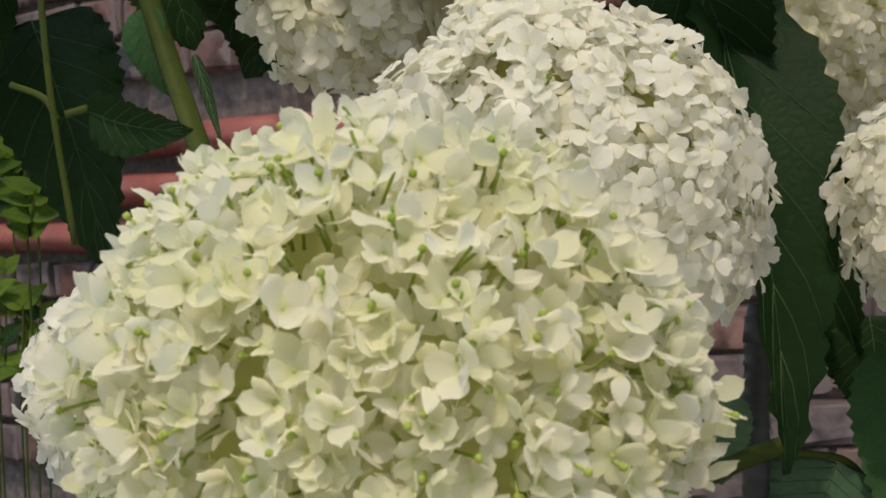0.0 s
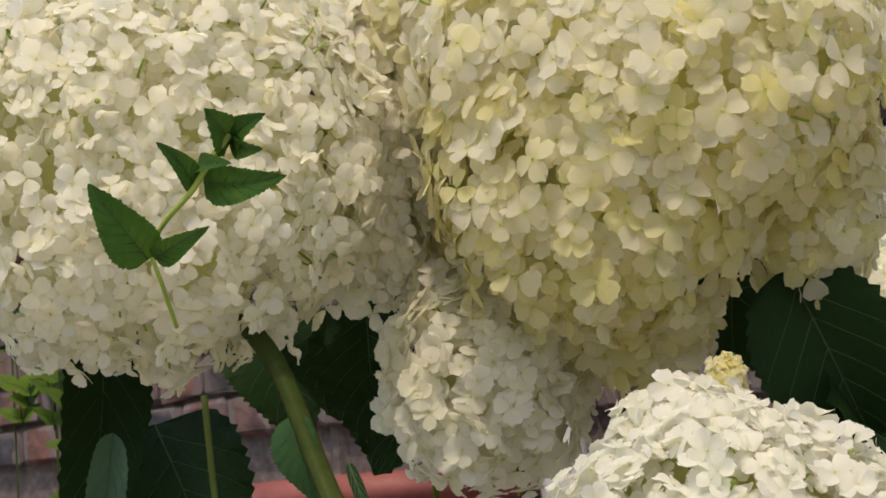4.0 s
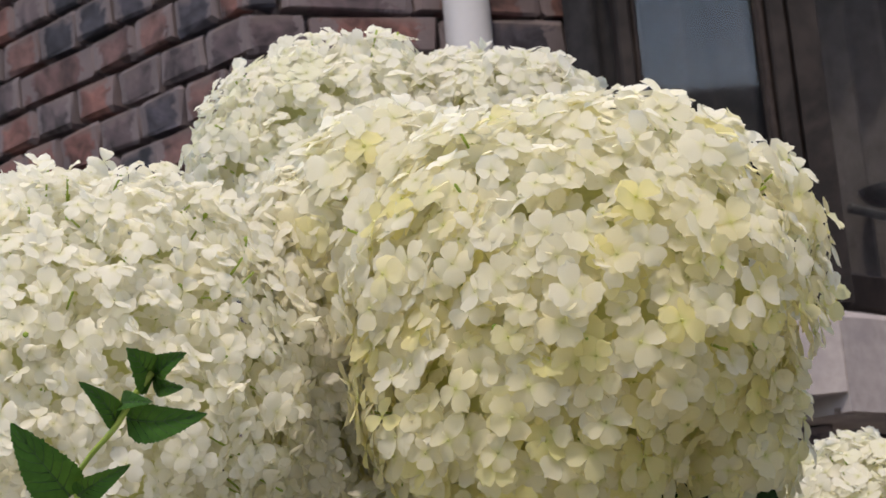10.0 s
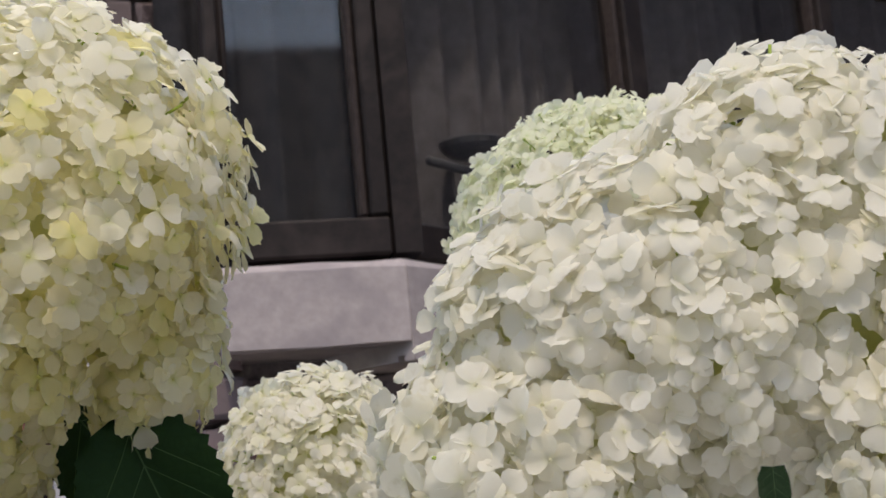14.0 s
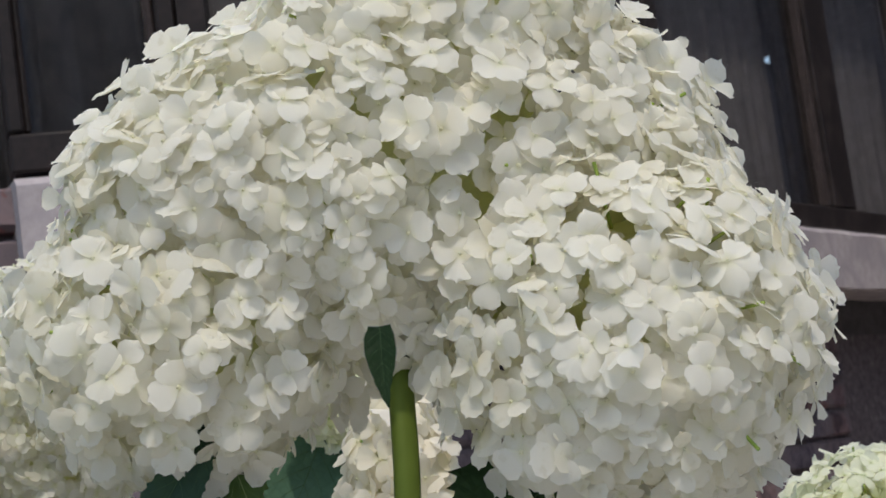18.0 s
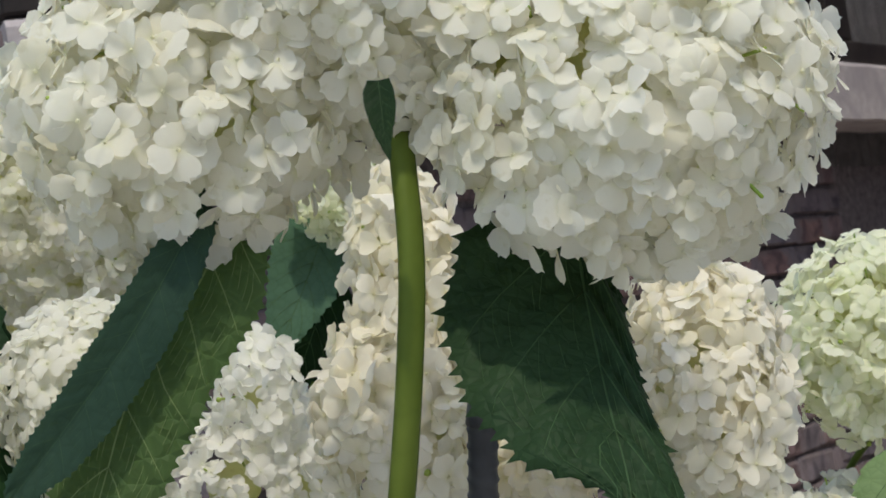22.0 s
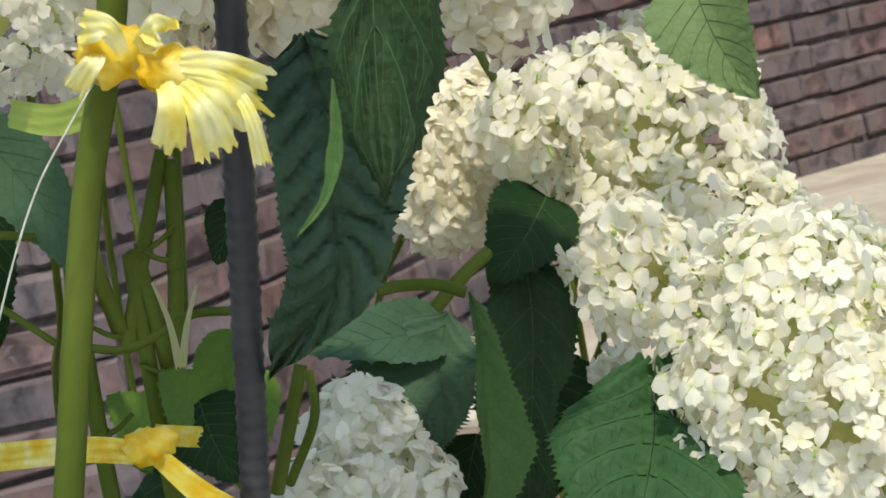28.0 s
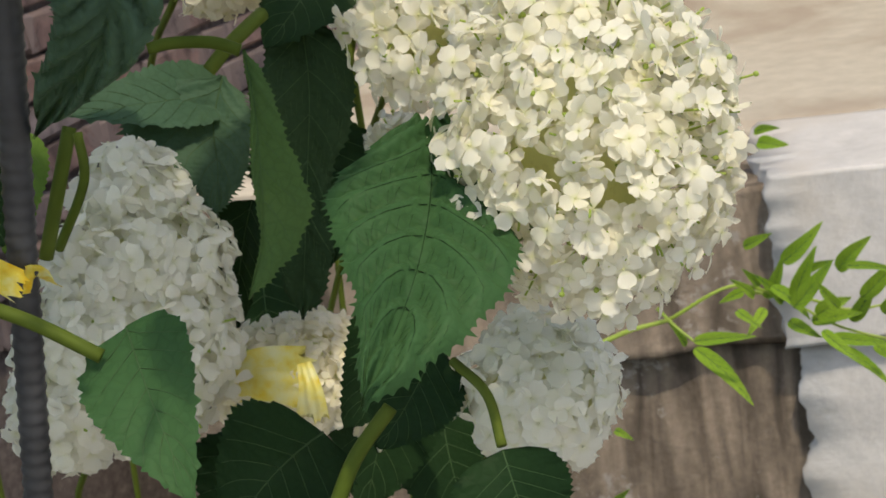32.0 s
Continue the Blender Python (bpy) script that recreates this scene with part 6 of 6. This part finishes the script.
# ---- small plants by the wall ----
seedling([(-0.391, 1.437, 1.785), (-0.387, 1.442, 1.754), (-0.384, 1.449, 1.708), (-0.395, 1.461, 1.626), (-0.395, 1.481, 0.000)], "small lime-green seedling in front of the brick wall", 2, 0.0167, 51)
seedling([(-0.323, 1.448, 1.714), (-0.331, 1.452, 1.691), (-0.338, 1.458, 1.646), (-0.338, 1.478, 0.000)], "small lime-green seedling in front of the brick wall", 3, 0.0230, 52)
seedling([(-0.399, 1.377, 1.729), (-0.404, 1.382, 1.698), (-0.410, 1.389, 1.651), (-0.410, 1.409, 0.000)], "small lime-green seedling in front of the brick wall", 3, 0.0239, 53)
seedling([(-0.373, 1.513, 1.737), (-0.382, 1.517, 1.707), (-0.393, 1.525, 1.651), (-0.393, 1.545, 0.000)], "small lime-green seedling in front of the brick wall", 2, 0.0175, 54)
seedling([(-0.298, 1.379, 1.725), (-0.295, 1.385, 1.682), (-0.295, 1.391, 1.642), (-0.295, 1.411, 0.000)], "small lime-green seedling in front of the brick wall", 3, 0.0179, 55)
seedling([(-0.330, 1.318, 1.674), (-0.336, 1.322, 1.644), (-0.336, 1.342, 0.000)], "small lime-green seedling in front of the brick wall", 3, 0.0227, 56)
seedling([(-0.280, 1.360, 1.668), (-0.287, 1.365, 1.634), (-0.287, 1.385, 0.000)], "small lime-green seedling in front of the brick wall", 3, 0.0195, 57)
seedling([(-0.260, 1.302, 1.595), (-0.266, 1.304, 1.558), (-0.272, 1.307, 1.513), (-0.272, 1.327, 0.000)], "small lime-green seedling in front of the brick wall", 4, 0.0227, 58)
seedling([(-0.296, 1.303, 1.571), (-0.294, 1.305, 1.540), (-0.299, 1.307, 1.511), (-0.299, 1.327, 0.000)], "small lime-green seedling in front of the brick wall", 4, 0.0227, 59)
seedling([(-0.227, 1.264, 1.572), (-0.232, 1.266, 1.543), (-0.234, 1.268, 1.510), (-0.234, 1.288, 0.000)], "small lime-green seedling in front of the brick wall", 4, 0.0219, 60)
seedling([(-0.278, 1.379, 1.604), (-0.275, 1.379, 1.564), (-0.282, 1.379, 1.517), (-0.282, 1.399, 0.000)], "small lime-green seedling in front of the brick wall", 3, 0.0219, 61)
seedling([(-0.238, 1.352, 1.579), (-0.239, 1.352, 1.548), (-0.244, 1.352, 1.517), (-0.244, 1.372, 0.000)], "small lime-green seedling in front of the brick wall", 3, 0.0214, 62)
seedling([(-0.258, 1.382, 1.603), (-0.260, 1.380, 1.548), (-0.267, 1.377, 1.469), (-0.267, 1.397, 0.000)], "small lime-green seedling in front of the brick wall", 5, 0.0239, 63)
seedling([(-0.237, 1.310, 1.488), (-0.243, 1.308, 1.436), (-0.249, 1.306, 1.376), (-0.249, 1.326, 0.000)], "small lime-green seedling in front of the brick wall", 6, 0.0208, 64)
seedling([(-0.259, 1.311, 1.519), (-0.261, 1.309, 1.459), (-0.268, 1.306, 1.376), (-0.268, 1.326, 0.000)], "small lime-green seedling in front of the brick wall", 6, 0.0208, 65)

# ---- crumbs of earth left on the porch slab ----
def earth_patch(center, along, across, seed):
    rng = random.Random(seed)
    c = Vector(center)
    v, f = [c + Vector((0, 0, 0.010))], []
    for ring, (share, high) in enumerate(((0.35, 0.009), (0.7, 0.006), (1.0, 0.0))):
        for k in range(36):
            a = 2 * math.pi * k / 36
            edge = share * (1 + (0.35 * noise.noise(Vector((math.cos(a) * 2, math.sin(a) * 2, seed))) + 0.25 * noise.noise(Vector((math.cos(a) * 7, math.sin(a) * 7, seed)))) * share)
            v.append(c + FE * (math.cos(a) * along * edge) + FN * (math.sin(a) * across * edge) + Vector((0, 0, high * rng.uniform(0.6, 1.3))))
    f += [(0, 1 + k, 1 + (k + 1) % 36) for k in range(36)]
    f += [(1 + 36 * r + k, 37 + 36 * r + k, 37 + 36 * r + (k + 1) % 36, 1 + 36 * r + (k + 1) % 36) for r in range(2) for k in range(36)]
    for _ in range(60):
        a, d, r = rng.uniform(0, 6.28), rng.uniform(0.2, 1.25), rng.uniform(0.003, 0.009)
        p = c + FE * (math.cos(a) * along * d) + FN * (math.sin(a) * across * d) + Vector((0, 0, r * 0.6))
        b = len(v)
        v += [p + Vector(q) * r * rng.uniform(0.7, 1.2) for q in ((1, 0, 0), (0, 1, 0), (-1, 0, 0), (0, -1, 0), (0, 0, 0.8), (0, 0, -0.7))]
        f += [(b + i, b + (i + 1) % 4, b + 4) for i in range(4)] + [(b + (i + 1) % 4, b + i, b + 5) for i in range(4)]
    tagged(put("earth_patch", mesh_of("earth_patch", v, f, EARTH)), "thin patch of dry brown earth on a concrete slab", "earth", kind="stuff")


earth_patch((3.00, 4.06, 0.780), 0.11, 0.22, 5)

# ---- fine-leaved bamboo-like shrub beside the porch ----
shrub = tagged(new("nandina_shrub"), "fine-leaved bright green shrub beside the porch", "shrub")
shrub.location = (0.920, 1.720, 0.000)
tube("twig", [(1.344, 1.494, 0.806), (1.290, 1.528, 0.831), (1.248, 1.559, 0.865), (1.207, 1.585, 0.883), (1.145, 1.607, 0.860)], 0.0012, 0.0020, STALK, shrub, 6, 6)
tube("twig", [(1.372, 1.522, 0.839), (1.320, 1.547, 0.836), (1.283, 1.570, 0.853), (1.233, 1.584, 0.870)], 0.0012, 0.0020, STALK, shrub, 6, 6)
tube("twig", [(1.134, 1.548, 0.855), (1.135, 1.582, 0.863), (1.138, 1.614, 0.872)], 0.0012, 0.0020, STALK, shrub, 6, 6)
tube("twig", [(1.145, 1.607, 0.860), (1.090, 1.630, 0.850), (1.000, 1.680, 0.800), (0.940, 1.700, 0.600), (0.920, 1.720, 0.000)], 0.0022, 0.004, STALK, shrub, 6, 8)
leaf(shrub, (1.134, 1.548, 0.855), (1.172, 1.500, 0.861), (-0.764, -0.583, 0.676), 0.0141, 20, 0.05, "lime", 401, teeth=False)
leaf(shrub, (1.153, 1.579, 0.835), (1.175, 1.520, 0.785), (-0.536, -0.654, 0.934), 0.0188, 20, 0.05, "lime", 402, teeth=False)
leaf(shrub, (1.167, 1.616, 0.824), (1.143, 1.608, 0.861), (-0.112, -0.959, 0.141), 0.0090, 20, 0.05, "lime", 403, teeth=False)
leaf(shrub, (1.238, 1.540, 0.908), (1.266, 1.509, 0.948), (-0.721, -0.692, 0.364), 0.0186, 20, 0.05, "lime", 404, teeth=False)
leaf(shrub, (1.237, 1.572, 0.865), (1.248, 1.552, 0.911), (-0.608, -0.766, 0.191), 0.0145, 20, 0.05, "lime", 405, teeth=False)
leaf(shrub, (1.225, 1.510, 0.872), (1.254, 1.481, 0.919), (-0.681, -0.732, 0.365), 0.0184, 20, 0.05, "lime", 406, teeth=False)
leaf(shrub, (1.265, 1.530, 0.849), (1.283, 1.497, 0.870), (-0.879, -0.477, 0.380), 0.0199, 20, 0.05, "lime", 407, teeth=False)
leaf(shrub, (1.318, 1.561, 0.875), (1.339, 1.531, 0.911), (-0.749, -0.657, 0.314), 0.0192, 20, 0.05, "lime", 408, teeth=False)
leaf(shrub, (1.290, 1.511, 0.897), (1.319, 1.464, 0.893), (-0.769, -0.518, 0.774), 0.0098, 20, 0.05, "lime", 409, teeth=False)
leaf(shrub, (1.305, 1.529, 0.832), (1.321, 1.505, 0.878), (-0.656, -0.739, 0.249), 0.0168, 20, 0.05, "lime", 410, teeth=False)
leaf(shrub, (1.299, 1.469, 0.855), (1.309, 1.445, 0.891), (-0.690, -0.682, 0.156), 0.0184, 20, 0.05, "lime", 411, teeth=False)
leaf(shrub, (1.272, 1.519, 0.827), (1.309, 1.469, 0.822), (-0.736, -0.576, 0.755), 0.0144, 20, 0.05, "lime", 412, teeth=False)
leaf(shrub, (1.300, 1.545, 0.803), (1.322, 1.490, 0.765), (-0.581, -0.607, 0.942), 0.0124, 20, 0.05, "lime", 413, teeth=False)
leaf(shrub, (1.206, 1.546, 0.881), (1.176, 1.538, 0.908), (0.079, -0.977, 0.204), 0.0109, 20, 0.05, "lime", 414, teeth=False)
leaf(shrub, (1.235, 1.577, 0.877), (1.210, 1.567, 0.904), (0.073, -0.954, 0.108), 0.0112, 20, 0.05, "lime", 415, teeth=False)
leaf(shrub, (1.177, 1.535, 0.877), (1.179, 1.499, 0.868), (-0.675, -0.226, 1.102), 0.0108, 20, 0.05, "lime", 416, teeth=False)
leaf(shrub, (1.234, 1.556, 0.882), (1.244, 1.511, 0.855), (-0.583, -0.508, 1.033), 0.0144, 20, 0.05, "lime", 417, teeth=False)
leaf(shrub, (1.242, 1.609, 0.910), (1.255, 1.577, 0.927), (-0.915, -0.402, 0.359), 0.0124, 20, 0.05, "lime", 418, teeth=False)
leaf(shrub, (1.255, 1.528, 0.897), (1.266, 1.497, 0.912), (-0.941, -0.338, 0.375), 0.0098, 20, 0.05, "lime", 419, teeth=False)
leaf(shrub, (1.270, 1.607, 1.012), (1.280, 1.570, 1.012), (-0.875, -0.249, 0.816), 0.0168, 20, 0.05, "lime", 420, teeth=False)
leaf(shrub, (1.235, 1.561, 1.036), (1.242, 1.529, 1.043), (-0.970, -0.158, 0.587), 0.0108, 20, 0.05, "lime", 421, teeth=False)
leaf(shrub, (1.065, 1.599, 0.770), (1.066, 1.567, 0.769), (-0.822, -0.057, 0.967), 0.0088, 20, 0.05, "lime", 422, teeth=False)
leaf(shrub, (1.065, 1.618, 0.687), (1.068, 1.592, 0.708), (-0.846, -0.380, 0.027), 0.0090, 20, 0.05, "lime", 423, teeth=False)
leaf(shrub, (1.239, 1.528, 0.875), (1.255, 1.507, 0.927), (-0.609, -0.782, 0.267), 0.0175, 20, 0.05, "lime", 424, teeth=False)
leaf(shrub, (1.271, 1.547, 0.838), (1.301, 1.505, 0.848), (-0.819, -0.528, 0.624), 0.0168, 20, 0.05, "lime", 425, teeth=False)
leaf(shrub, (1.243, 1.493, 0.848), (1.256, 1.447, 0.821), (-0.608, -0.517, 1.002), 0.0130, 20, 0.05, "lime", 426, teeth=False)
leaf(shrub, (1.308, 1.513, 0.859), (1.337, 1.483, 0.904), (-0.690, -0.722, 0.362), 0.0188, 20, 0.05, "lime", 427, teeth=False)
leaf(shrub, (1.331, 1.529, 0.801), (1.338, 1.489, 0.785), (-0.655, -0.377, 1.054), 0.0158, 20, 0.05, "lime", 428, teeth=False)
leaf(shrub, (1.212, 1.539, 0.869), (1.176, 1.520, 0.855), (0.148, -0.754, 1.040), 0.0120, 20, 0.05, "lime", 429, teeth=False)
leaf(shrub, (1.251, 1.564, 0.858), (1.219, 1.561, 0.897), (-0.090, -0.986, 0.259), 0.0134, 20, 0.05, "lime", 430, teeth=False)
leaf(shrub, (1.262, 1.490, 0.866), (1.235, 1.485, 0.903), (-0.092, -0.974, 0.194), 0.0141, 20, 0.05, "lime", 431, teeth=False)
leaf(shrub, (1.208, 1.568, 0.881), (1.172, 1.555, 0.882), (0.333, -0.870, 0.763), 0.0111, 20, 0.05, "lime", 432, teeth=False)
leaf(shrub, (1.262, 1.573, 0.834), (1.272, 1.534, 0.823), (-0.726, -0.343, 0.996), 0.0147, 20, 0.05, "lime", 433, teeth=False)

# ---- bricks, one by one ----
bricks(WALLS["wall_west"], CORNER, WAY_A, 1.75, 1.10, 3.20, 1, lambda x, z: not (1.43 < z < 1.67), 0.06)
bricks(WALLS["wall_pier"], CORNER, WAY_B, 0.585, 1.10, 3.20, 2, lambda x, z: not (1.43 < z < 1.67))
bricks(WALLS["wall_bay"], BAY + Vector((-0.06, 0.11, 0)), WAY_C, 2.6, 0.60, 1.93, 3, mat=BRICK_PALE)
bricks(WALLS["wall_porch"], PORCH_WEST, PORCH_WAY, 1.0, 0.76, 1.40, 4, mat=BRICK_PALE)
bricks(WALLS["wall_porch_side"], PORCH_CORNER, PORCH_SIDE, 1.6, 0.76, 1.40, 9, mat=BRICK_PALE)
bricks(WALLS["wall_bay_end"], Vector((0.375, 2.726, 0)), Vector((1, 0, 0)), 0.25, 0.60, 1.94, 5, mat=BRICK_PALE)
bricks(WALLS["wall_bay_end"], Vector((0.345, 2.955, 0)), Vector((0, -1, 0)), 0.27, 1.10, 2.10, 6)
